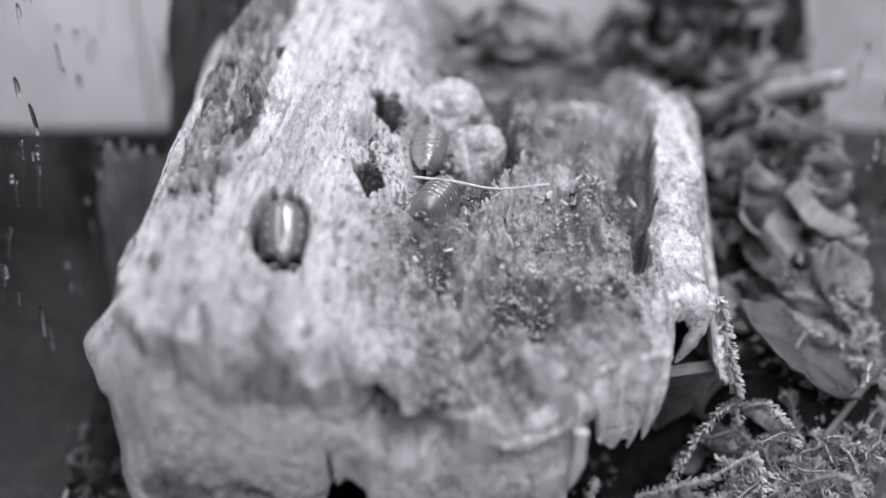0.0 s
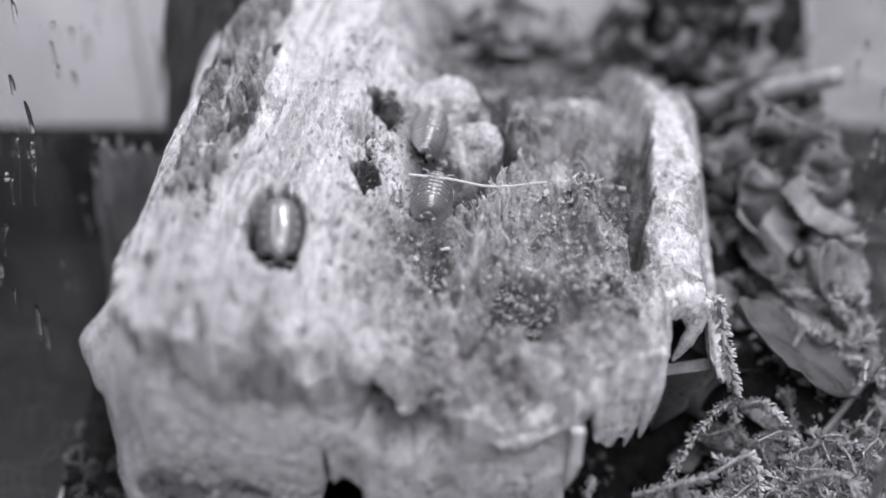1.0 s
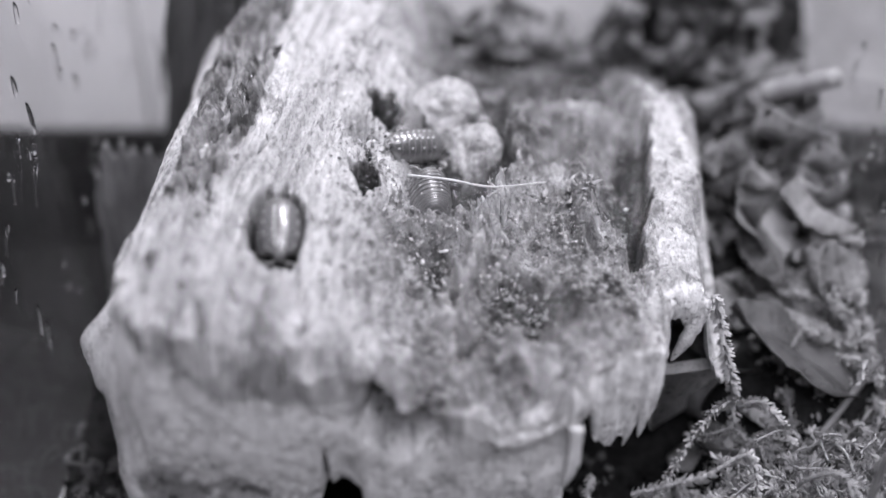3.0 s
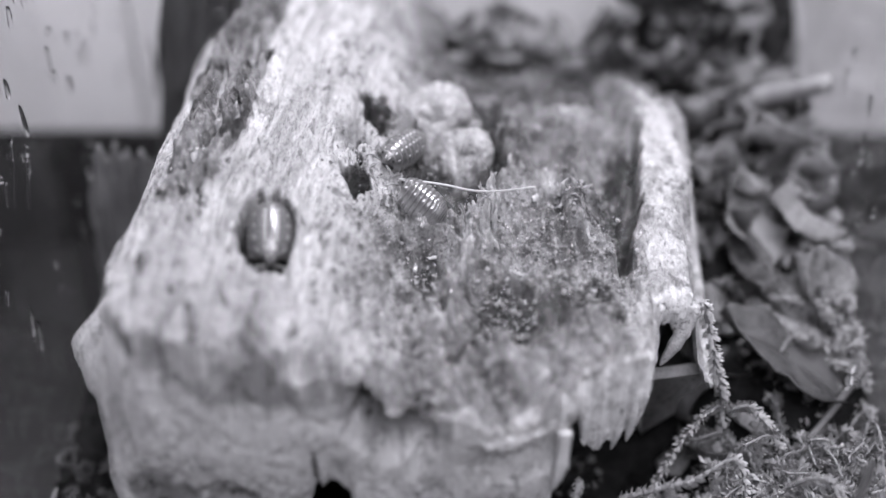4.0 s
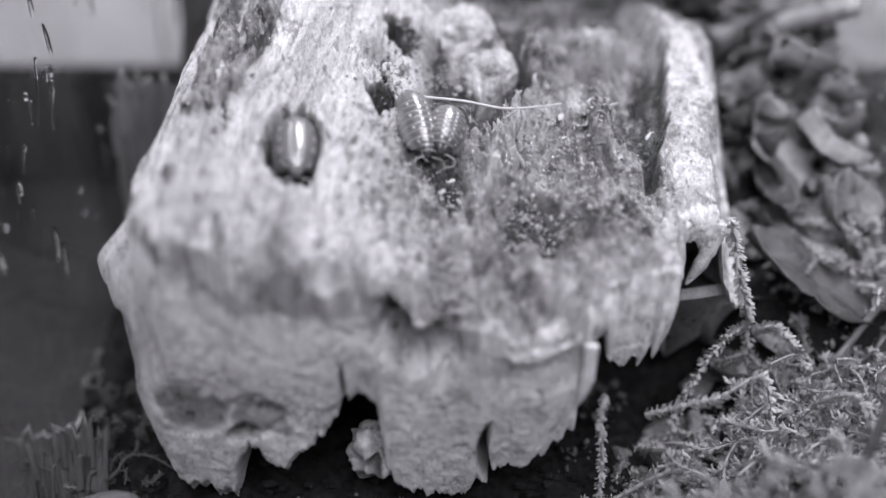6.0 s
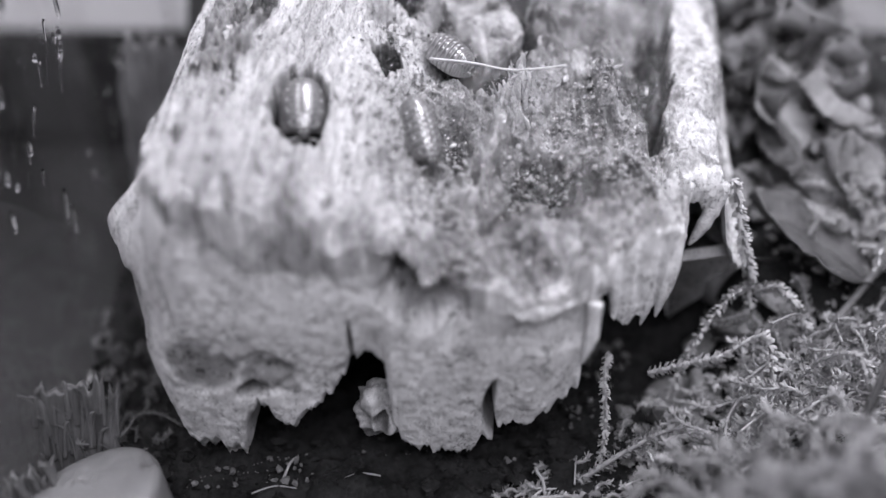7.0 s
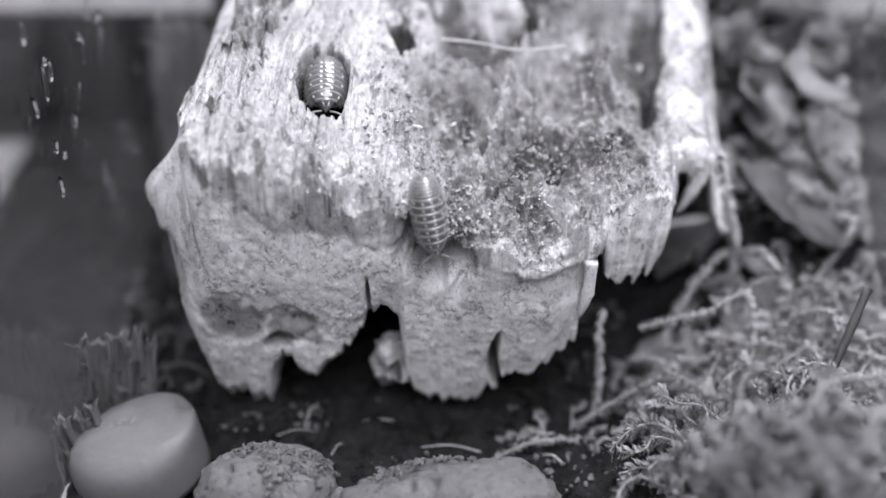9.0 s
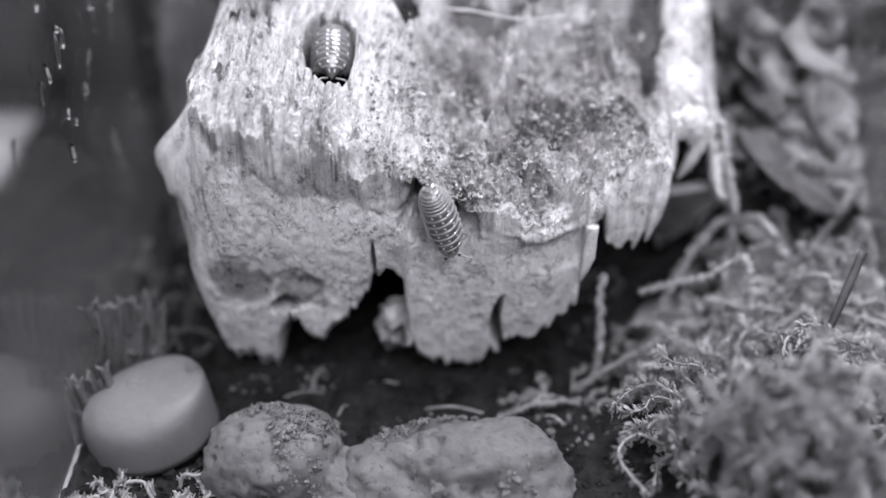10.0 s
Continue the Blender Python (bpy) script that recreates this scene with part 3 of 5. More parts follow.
def face_stain_shade(x, z):
    # besides stains, the pit, slit, gully, crease and side recess carry painted shade
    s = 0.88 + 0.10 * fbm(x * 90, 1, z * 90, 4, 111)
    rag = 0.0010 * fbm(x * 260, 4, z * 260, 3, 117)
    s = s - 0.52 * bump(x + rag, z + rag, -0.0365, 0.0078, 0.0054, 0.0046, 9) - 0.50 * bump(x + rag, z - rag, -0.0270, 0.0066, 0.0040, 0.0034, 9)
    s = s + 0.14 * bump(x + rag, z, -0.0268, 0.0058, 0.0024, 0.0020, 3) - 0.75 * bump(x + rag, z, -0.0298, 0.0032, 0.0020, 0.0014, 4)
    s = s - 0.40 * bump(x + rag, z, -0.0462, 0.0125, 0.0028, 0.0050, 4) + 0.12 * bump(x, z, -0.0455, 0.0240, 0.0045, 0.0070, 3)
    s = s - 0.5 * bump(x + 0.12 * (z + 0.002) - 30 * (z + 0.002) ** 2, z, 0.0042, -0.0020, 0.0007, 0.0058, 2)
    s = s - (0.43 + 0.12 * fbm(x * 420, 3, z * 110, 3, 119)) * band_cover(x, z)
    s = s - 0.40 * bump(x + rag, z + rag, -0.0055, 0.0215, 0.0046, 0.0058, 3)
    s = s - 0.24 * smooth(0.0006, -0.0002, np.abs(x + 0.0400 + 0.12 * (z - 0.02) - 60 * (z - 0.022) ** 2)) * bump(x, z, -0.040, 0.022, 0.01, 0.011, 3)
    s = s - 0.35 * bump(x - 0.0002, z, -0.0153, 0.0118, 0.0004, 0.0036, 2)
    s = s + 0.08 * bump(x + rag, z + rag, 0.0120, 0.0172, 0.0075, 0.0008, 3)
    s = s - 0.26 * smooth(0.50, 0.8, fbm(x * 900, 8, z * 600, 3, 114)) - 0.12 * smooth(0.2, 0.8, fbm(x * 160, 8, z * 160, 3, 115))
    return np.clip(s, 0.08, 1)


def build_block():
    root = new("rotten_log")
    tagged(root, "pale rotten wood block with crumbling hollows, lying on dark soil", "log")
    nx, ny = 600, 640
    u = np.linspace(0, 1, nx)
    xs = -0.0515 + 0.0965 * u
    v = np.linspace(0, 1, ny) ** 1.25
    Y, X = np.meshgrid(v, xs, indexing="ij")
    rim = curve(FRONT, X) + 0.0008 * fbm(X * 260, 0, 0, 5, 121, 0.7)
    Y = rim + Y * (0.2140 - rim)
    X = X + 0.0010 * vnoise(Y * 110, 0, 0, 7) * smooth(0.035, 0.042, np.abs(X))
    edge = np.interp(Y, [0.108, 0.113, 0.118, 0.125, 0.135, 0.150, 0.165, 0.180, 0.200], [-0.0495, -0.0475, -0.0460, -0.0442, -0.0425, -0.0405, -0.0410, -0.0425, -0.0440])
    X = np.where(X < -0.034, -0.034 + (X + 0.034) * (edge + 0.034) / -0.0175, X)
    x, y = X.ravel(), Y.ravel()
    z = block_top(x, y)
    top = piece("upper_side", np.stack([x, y, z], 1), grid_faces(ny, nx), WOOD, root, "bleached fibrous upper side, brown and crumbly in the middle", stain=top_stain_shade(x, y))
    # front face under the rim
    nz = 230
    k = np.linspace(0, 1, nz)[:, None]
    fx = xs + (X[0] - xs) * (1 - smooth(0.15, 0.95, k) * smooth(-0.036, -0.046, xs) - smooth(0, 0.4, k) * (1 - smooth(-0.036, -0.046, xs)))
    zt = z.reshape(ny, nx)[0]
    zb = curve(FOOT, xs) + 0.0013 * fbm(xs * 420, 0, 0, 5, 131, 0.65)
    zb = np.minimum(zb, zt - 0.002)
    fz = zt + (zb - zt) * k
    push = face_push(fx, fz) + smooth(0.014, 0.018, fx) * 0.0007 * fbm(fx * 700, 1, fz * 60, 3, 135)
    inner = smooth(0, 0.07, k)
    under = 0.0016 * smooth(0.93, 1.0, k)
    lean = 0.0014 * np.sin(k * math.pi)
    plain = curve(FRONT, xs)
    fy = plain + (rim[0] - plain) * (1 - smooth(0.0, 0.22, k)) + push * inner + under - lean
    st = face_stain_shade(fx, fz) * (1 - smooth(0.014, 0.020, fx)) + smooth(0.014, 0.020, fx) * (1.05 + 0.25 * fbm(fx * 700, 1, fz * 90, 3, 133))
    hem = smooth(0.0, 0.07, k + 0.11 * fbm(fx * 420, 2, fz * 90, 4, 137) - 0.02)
    st = st * hem + top_stain_shade(fx[0], rim[0]) * (1 - hem)
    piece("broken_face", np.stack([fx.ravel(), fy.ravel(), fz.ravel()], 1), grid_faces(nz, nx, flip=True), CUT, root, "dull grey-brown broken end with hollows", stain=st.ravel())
    # flanks, back and underside
    for name, col, out in (("left_flank", 0, -1), ("right_flank", nx - 1, 1)):
        rows = 24
        ex, ey, ez = X[:, col], Y[:, col], z.reshape(ny, nx)[:, col]
        kk = np.linspace(0, 1, rows)[:, None]
        foot = np.maximum(soil_height(ex, ey) - 0.001, -0.0145)
        foot = np.where(ey < 0.135, np.minimum(curve(FOOT, ex), ez - 0.002) * 1.0, foot)
        sz = ez + (foot - ez) * kk
        sx = ex + 0 * kk - out * 0.010 * kk ** 1.5 + 0.0010 * fbm(ey * 200 + 0 * kk, sz * 200, 0, 4, 141) * smooth(0, 0.2, kk)
        sy = ey + 0 * kk
        piece(name, np.stack([sx.ravel(), sy.ravel(), sz.ravel()], 1), grid_faces(rows, ny, flip=(out < 0)), PLATE, root, "darker bark on the flank", stain=(0.80 + 0.25 * fbm(sy * 300, sz * 300, 0, 3, 143)).ravel())
    rows = 8
    bx, bz = X[-1], z.reshape(ny, nx)[-1]
    kk = np.linspace(0, 1, rows)[:, None]
    bzz = bz + (-0.002 - bz) * kk
    piece("back_end", np.stack([(bx + 0 * kk).ravel(), (Y[-1] + 0 * kk).ravel(), bzz.ravel()], 1), grid_faces(rows, nx), CUT, root, stain=np.full(rows * nx, 0.5))
    # underside: a dark vault from the front foot backwards
    rows = 30
    kk = np.linspace(0, 1, rows)[:, None]
    uy = fy[-1] + (0.2135 - fy[-1]) * kk
    uz = zb + (np.minimum(soil_height(xs, 0.16) - 0.002, zb) - zb) * smooth(0, 0.5, kk) + 0.0015 * np.sin(kk * 6) * smooth(0, 0.1, kk)
    piece("underside", np.stack([(xs + 0 * kk).ravel(), uy.ravel(), uz.ravel()], 1), grid_faces(rows, nx, flip=True), CUT, root, stain=np.full(rows * nx, 0.3))
    return root


log = build_block()


def arch_stump():
    """A gnawed stump of wood left standing in the arch of the broken end."""
    v, f = blob(0.0040, 0.0034, 0.0044, 56, 76, 0.55, 300, 23)
    v[:, 1] += 0.0025 * bump(v[:, 0], v[:, 2], -0.0008, 0.0008, 0.0011, 0.0014, 3) * (v[:, 1] < 0)
    # mottled wood tone; the little hole's shade is painted on top
    tone = 0.52 + 0.30 * fbm(v[:, 0] * 500, v[:, 1] * 500, v[:, 2] * 500, 3, 29) - 0.4 * bump(v[:, 0], v[:, 2], -0.0008, 0.0008, 0.0012, 0.0015, 3)
    piece("stump", v + np.array([-0.0106, 0.1125, -0.0045]), f, CUT, log, "gnawed stump of wood with a small hole", stain=np.clip(tone, 0.1, 1))


arch_stump()


# ---- animals ----
def isopod(name, length, width, height, label, base=0.05, band=0.09):
    """A spotted woodlouse: head forward along +y, resting on z = 0."""
    root = new(name)
    tagged(root, label, "woodlouse", "spotted woodlice")
    half = length / 2
    cuts = [-1.0, -0.90, -0.82, -0.74, -0.66, -0.58, -0.49, -0.31, -0.13, 0.05, 0.23, 0.41, 0.60, 0.80, 1.0]
    names = ["telson"] + ["tail_plate"] * 5 + ["back_plate"] * 7 + ["head"]

    def girth(s):
        return max(1 - abs(s + 0.02) ** 2.7, 0.02) ** 0.5

    across = np.radians(np.linspace(-112, 112, 63))
    for i, part_name in enumerate(names):
        a, b = cuts[i], cuts[i + 1]
        verts, tone = [], []
        rows = [(b, 0.93), (b - 0.30 * (b - a), 0.985), (b - 0.55 * (b - a), 1.0), (b - 0.80 * (b - a), 1.015), (a - 0.015, 1.03), (a - 0.03, 0.965)]
        for r, (s, k) in enumerate(rows):
            g = girth(max(min(s, 0.985), -0.985))
            for ang in across:
                flare = max(0.0, abs(ang) - 1.25)
                x = width / 2 * g * k * math.sin(ang) + math.copysign(flare * width * 0.10, ang) * g
                z = 0.28 * height + 0.72 * height * g * k * math.cos(ang) - flare * height * 0.08
                y = half * s - half * 0.10 * (abs(ang) / 1.95) ** 2 * (1 if i < 13 else 2.2)
                verts.append((x, y, z))
                deg = abs(math.degrees(ang))
                v = base + 0.16 * max(0.0, min(1.0, (deg - 68) / 18))
                if 5 < i and r == 2 and (abs(deg - 17) < 4.5 or (abs(deg - 52) < 4.5 and i % 2 == 0)):
                    v = 1.0
                if r == 4:
                    v = band
                tone.append(v)
        ob = piece(part_name, verts, [tuple(q) for q in grid_faces(len(rows), len(across))], SHELL, root, stain=tone)
        if part_name == "telson":
            n, m = len(verts), len(across)
            ob.data = mesh_of("telson", verts + [(0, -half * 1.04, 0.30 * height)], [tuple(q) for q in grid_faces(len(rows), m)] + [(n - m + j + 1, n, n - m + j) for j in range(m - 1)], SHELL, True, tone + [0.12])
        if part_name == "head":
            n = len(verts)
            cap = verts[:len(across)]
            me = mesh_of("head", verts + [(0, half * 1.03, 0.32 * height)], [tuple(q) for q in grid_faces(len(rows), len(across))] + [(j, n, j + 1) for j in range(len(cap) - 1)], SHELL, True, tone + [0.12])
            ob.data = me
            skull = ob
    p, f = blob(width * 0.40, half * 0.90, height * 0.26, 8, 14)
    piece("belly", p + np.array([0, 0, 0.28 * height]), f, LIMB, root, "soft pale underside")
    for side in (-1, 1):
        for k in range(7):
            s = -0.42 + 0.16 * k
            g = girth(s)
            x0 = side * width * 0.36 * g
            pts = [(x0, half * s, 0.26 * height), (x0 * 1.35, half * (s + 0.04), 0.24 * height), (x0 * 1.55, half * (s + 0.06 * (k - 3) / 3), 0.02 * height)]
            v, q = tube(bent(pts, 3), np.linspace(0.00022, 0.0001, 7), 5)
            piece("leg", v, q, LIMB, root)
        pts = [(side * 0.0006, half * 0.96, 0.32 * height), (side * 0.0021, half * 1.10, 0.40 * height), (side * 0.0024, half * 1.24, 0.22 * height), (side * 0.0011, half * 1.36, 0.12 * height)]
        v, q = tube(bent(pts, 4), np.linspace(0.00016, 0.00008, 13), 5)
        piece("feeler", v, q, LIMB, skull, "thin grey jointed feeler")
        p, f = blob(0.00022, 0.0002, 0.00026, 6, 8)
        piece("eye", p + np.array([side * width * 0.22, half * 0.88, 0.62 * height]), f, INK, skull, "tiny black eye")
        p, f = blob(0.0004, 0.0007, 0.0002, 6, 8)
        piece("tail_fork", p + np.array([side * 0.0008, -half * 0.99, 0.30 * height]), f, LIMB, root)
    return root


resting = isopod("woodlouse", 0.0114, 0.0061, 0.0040, "grey woodlouse with pale spots resting in a hole in the wood", 0.10, 0.20)
crawler = isopod("woodlouse", 0.0088, 0.0056, 0.0040, "small rounded grey woodlouse crawling in the hollow", 0.11, 0.22)
walker = isopod("woodlouse", 0.0118, 0.0049, 0.0037, "long dark woodlouse with rows of white spots crawling down the wood", 0.12, 0.22)


def springtail(label):
    root = new("springtail")
    tagged(root, label, "insect", "tiny pale insects")
    p, f = blob(0.00024, 0.00062, 0.00024, 8, 10)
    piece("body", p + np.array([0, 0, 0.00024]), f, PALE_BODY, root)
    p, f = blob(0.00018, 0.00020, 0.00018, 6, 8)
    piece("head", p + np.array([0, 0.00072, 0.00024]), f, PALE_BODY, root)
    for side in (-1, 1):
        v, q = tube([(side * 0.00008, 0.00085, 0.0003), (side * 0.0003, 0.0012, 0.0004)], [0.00004, 0.00002], 4)
        piece("feeler", v, q, PALE_BODY, root)
    return root


climber = springtail("tiny white springtail climbing beside the bark ridge")
speck = springtail("tiny white springtail on the damp wood")
speck_two = springtail("tiny white springtail on the damp wood")


# ---- loose things on and by the block ----
def splinter(points, radius, flat, seed):
    """A tapered, ragged sliver of wood."""
    line = bent(points, 8)
    n = len(line)
    radii = [radius * (1 - 0.85 * (k / (n - 1)) ** 2.2) * (1 + 0.15 * float(vnoise(k * 0.9, seed, 0))) for k in range(n)]
    return tube(line, radii, 7)


def hang(x, y, z, x2, y2, z2, r, name="splinter"):
    v, f = splinter([(x, y, z), ((x + x2) / 2 + 0.0004, (y + y2) / 2 - 0.0006, (z + z2) / 2), (x2, y2, z2)], r, 0.5, x * 999)
    piece(name, v, f, PLATE, log, "pale hanging sliver of wood", stain=np.full(len(v), 0.9))


for args in ((0.0390, 0.1318, 0.0235, 0.0350, 0.1300, 0.0132, 0.0015), (0.0322, 0.1288, 0.0262, 0.0328, 0.1285, 0.0120, 0.0012), (0.0312, 0.1250, 0.0250, 0.0318, 0.1240, 0.0150, 0.0013), (0.0306, 0.1215, 0.0240, 0.0304, 0.1195, 0.0120, 0.0011), (0.0270, 0.1178, 0.0180, 0.0262, 0.1165, 0.0085, 0.0009), (0.0285, 0.1182, 0.0190, 0.0284, 0.1172, 0.0095, 0.0010), (0.0360, 0.1312, 0.0240, 0.0362, 0.1306, 0.0195, 0.0008), (0.0185, 0.1106, 0.0175, 0.0172, 0.1092, 0.0075, 0.0012)):
    hang(*args)


def swelling():
    """Two pale rounded lobes of soft wood behind the hollow."""
    for k, (x, y, z, a, b, c) in enumerate(((0.0062, 0.1570, 0.0352, 0.0040, 0.0042, 0.0046), (0.0012, 0.1645, 0.0372, 0.0060, 0.0060, 0.0056))):
        v, f = blob(a, b, c, 60, 80, 0.24, 190, 33 + k)
        n = v / np.linalg.norm(v, axis=1)[:, None]
        v = v + n * (0.00025 * fbm(v[:, 0] * 1100, v[:, 1] * 1100, v[:, 2] * 1100, 3, 35))[:, None]
        tone = 0.80 + 0.22 * fbm(v[:, 0] * 500, v[:, 1] * 500, v[:, 2] * 500, 3, 37)
        piece("lobe", v + np.array([x, y, z]), f, WOOD, log, "pale rounded lobe of soft wood", stain=np.clip(tone, 0.3, 1))


swelling()


def wet_crust():
    """The dark wet strip of bark along the shoulder: lumpy strands that dive under the pale wood between them."""
    n, m = 520, 150
    y, x = np.meshgrid(np.linspace(0.1315, 0.2125, n), np.linspace(-0.0085, 0.0075, m), indexing="ij")
    x = x + np.interp(y, [0.130, 0.137, 0.145, 0.172, 0.210], [-0.0340, -0.0335, -0.0318, -0.0310, -0.0270])
    x, y = x.ravel(), y.ravel()
    cover, _ = wet_band(x, y)
    knots = fbm(x * 520, y * 300, 1, 4, 78, 0.6)
    z = block_top(x, y) - 0.0011 + 0.0019 * smooth(0.10, 0.75, cover) + cover * (0.0005 * knots + 0.0004 * np.abs(fbm(x * 1100, y * 700, 2, 3, 79)))
    tone = np.clip(0.21 + 0.18 * knots + 0.10 * fbm(x * 1500, y * 900, 3, 2, 80), 0.04, 0.5)
    tagged(piece("bark_crust", np.stack([x, y, z], 1), grid_faces(n, m), WET, log, "dark wet glistening crust of bark", stain=tone), kind="stuff")


wet_crust()

# crests and spikes standing up from the crumbling middle
rng = np.random.default_rng(12)
for cx, cy, tall in ((0.0036, 0.1268, 0.0022), (0.0052, 0.1310, 0.0026), (0.0068, 0.1350, 0.0030), (0.0080, 0.1405, 0.0032), (0.0100, 0.1425, 0.0022), (0.0062, 0.1385, 0.0020), (0.0232, 0.1485, 0.0030), (0.0215, 0.1445, 0.0020), (0.0140, 0.1530, 0.0018), (0.0112, 0.1590, 0.0026), (0.0180, 0.1620, 0.0022), (0.0120, 0.1700, 0.0030)):
    for _ in range(8):
        x, y = cx + rng.normal(0, 0.0012), cy + rng.normal(0, 0.0016)
        z = float(block_top(np.array([x]), np.array([y]))[0]) - 0.001
        h = (0.9 if cy < 0.1430 and cx < 0.011 else 0.4) * tall * rng.uniform(0.5, 1.1)
        v, f = splinter([(x, y, z), (x + rng.normal(0, 0.0004), y + 0.0006, z + 0.5 * h + 0.0008), (x + rng.normal(0, 0.0006), y + 0.0014, z + h + 0.001)], rng.uniform(0.0002, 0.00055), 0.5, x * 777)
        piece("spike", v, f, WOOD, log, stain=np.full(len(v), rng.uniform(0.35, 0.75)))


def chips():
    """Loose damp wood crumbs over the middle of the block."""
    rng = np.random.default_rng(8)
    verts, faces, tone, base = [], [], [], 0
    xs, ys = rng.uniform(-0.016, 0.030, 12000), 0.1095 + 0.0855 * rng.random(12000) ** 1.5
    keep = (ys > curve(FRONT, xs) + 0.0006) & (vnoise(xs * 230, ys * 170, 0, 65) > -0.25) & (rng.random(12000) > bump(xs, ys, 0.0058, 0.156, 0.0042, 0.0042, 3)) & (rng.random(12000) < 0.3 + smooth(-0.016, -0.006, xs))
    xs, ys = xs[keep], ys[keep]
    for x, y, z in zip(xs, ys, block_top(xs, ys)):
        r = 0.00009 + 0.00036 * rng.random() ** 4
        p, f = blob(r * rng.uniform(0.5, 1.2), r * rng.uniform(0.8, 2.2), r * rng.uniform(0.4, 0.9), 5, 6)
        p = p * (1 + 0.3 * rng.uniform(-1, 1, (len(p), 1)))
        turn = np.array(Euler((rng.uniform(-0.6, 0.6), rng.uniform(-0.6, 0.6), rng.uniform(-0.8, 0.8))).to_matrix())
        verts.append(p @ turn.T + np.array([x, y, z + r * 0.3]))
        faces += [tuple(i + base for i in q) for q in f]
        tone += [rng.uniform(0.14, 0.46)] * len(p)
        base += len(p)
    ob = piece("wood_crumbs", np.concatenate(verts), faces, DAMP, soft=False, stain=tone)
    tagged(ob, "damp crumbs of rotten wood lying on the block", "wood crumbs", kind="stuff")


chips()


def rod(name, points, radius, material, label, category, group="", steps=6, taper=0.6):
    line = bent(points, steps)
    n = len(line)
    radii = [radius * (1 - (1 - taper) * k / (n - 1)) * (1 + 0.12 * float(vnoise(k * 0.7, points[0][0] * 900, 0))) for k in range(n)]
    v, f = tube(line, radii, 7)
    return tagged(piece(name, v, f, material), label, category, group)


rod("root_fibre", [(-0.0046, 0.1425, 0.0382), (0.0013, 0.1410, 0.0383), (0.0079, 0.1400, 0.0376), (0.0156, 0.1400, 0.0384)], 0.00022, FIBRE, "thin pale root fibre lying across the hollow of the wood", "root")


# ---- leaf litter ----
RIBS = []


def leaf_mesh(name, length, width, curl, wave, seed, material):
    n, m = 15, 9
    u, w = np.meshgrid(np.linspace(0, 1, n), np.linspace(-1, 1, m), indexing="ij")
    half = width / 2 * np.sin(np.pi * np.clip(u, 0.02, 0.985) ** 0.85) ** 0.7 * (1 + 0.15 * fbm(u * 6, w * 0 + seed, 0, 3, seed))
    x, y = w * half, (u - 0.5) * length
    z = curl * width * w ** 2 * (0.6 + u) + wave * length * np.sin(u * 4 + seed) + 0.05 * width * fbm(u * 5, w * 4, seed, 3, seed) - 0.03 * width * np.exp(-(w / 0.12) ** 2)
    top = np.stack([x, y, z], -1).reshape(-1, 3)
    low = top - np.array([0, 0, 0.00028])
    f = [tuple(q) for q in grid_faces(n, m)] + [tuple(q) for q in grid_faces(n, m, n * m, flip=True)]
    ring = list(range(m)) + [k * m + m - 1 for k in range(1, n)] + [(n - 1) * m + k for k in range(m - 2, -1, -1)] + [k * m for k in range(n - 2, 0, -1)]
    for a, b in zip(ring, ring[1:] + ring[:1]):
        f.append((a, a + n * m, b + n * m, b))
    spine = top.reshape(n, m, 3)[:, m // 2] + np.array([0, 0, 0.00012])
    RIBS.append(mesh_of("midrib", *tube(spine[:-1], np.linspace(0.00032, 0.00010, n - 1), 6), material))
    return mesh_of(name, np.concatenate([top, low]), f, material)


LEAVES = [leaf_mesh("fallen_leaf", 0.018, 0.012, 0.22, 0.05, 1, LEAF), leaf_mesh("fallen_leaf", 0.014, 0.010, -0.25, 0.08, 2, LEAF), leaf_mesh("fallen_leaf", 0.012, 0.007, 0.35, 0.06, 3, LEAF_DARK), leaf_mesh("fallen_leaf", 0.010, 0.008, -0.15, 0.10, 4, LEAF), leaf_mesh("fallen_leaf", 0.016, 0.009, 0.30, -0.07, 5, LEAF_DARK), leaf_mesh("fallen_leaf", 0.019, 0.011, 0.10, 0.04, 7, LEAF_DARK)]
LEAF_WORDS = ["broad dry curled dead leaf lying on the soil", "dry grey dead leaf arched over the litter", "dark damp curled leaf on the soil", "small pale dry leaf scrap on the soil", "dark damp leaf scrap among the litter", "broad dark flat leaf lying slanted on the litter"]


def leaf(kind, m):
    ob = new("fallen_leaf", LEAVES[kind])
    ob.matrix_basis = m
    new("midrib", RIBS[kind]).parent = ob
    return tagged(ob, LEAF_WORDS[kind], "leaf", "dead leaves of the litter")


leaf(0, pose(0.0545, 0.1620, 0.0195, 38, 12, 25))
leaf(5, pose(0.0565, 0.1385, 0.0085, 28, 4, 62) @ Matrix.Scale(1.25, 4))
leaf(1, pose(0.0560, 0.1530, 0.0135, 30, -10, -20))
leaf(3, pose(0.0662, 0.1500, 0.0165, 50, -15, 15))
leaf(1, pose(0.0655, 0.1600, 0.0230, 45, 10, 80))
leaf(1, pose(0.0520, 0.1745, 0.0255, 40, 0, -30))
leaf(0, pose(0.0620, 0.1745, 0.0270, 35, 15, 120))
leaf(3, pose(0.0500, 0.1500, 0.0100, 20, 0, 50))
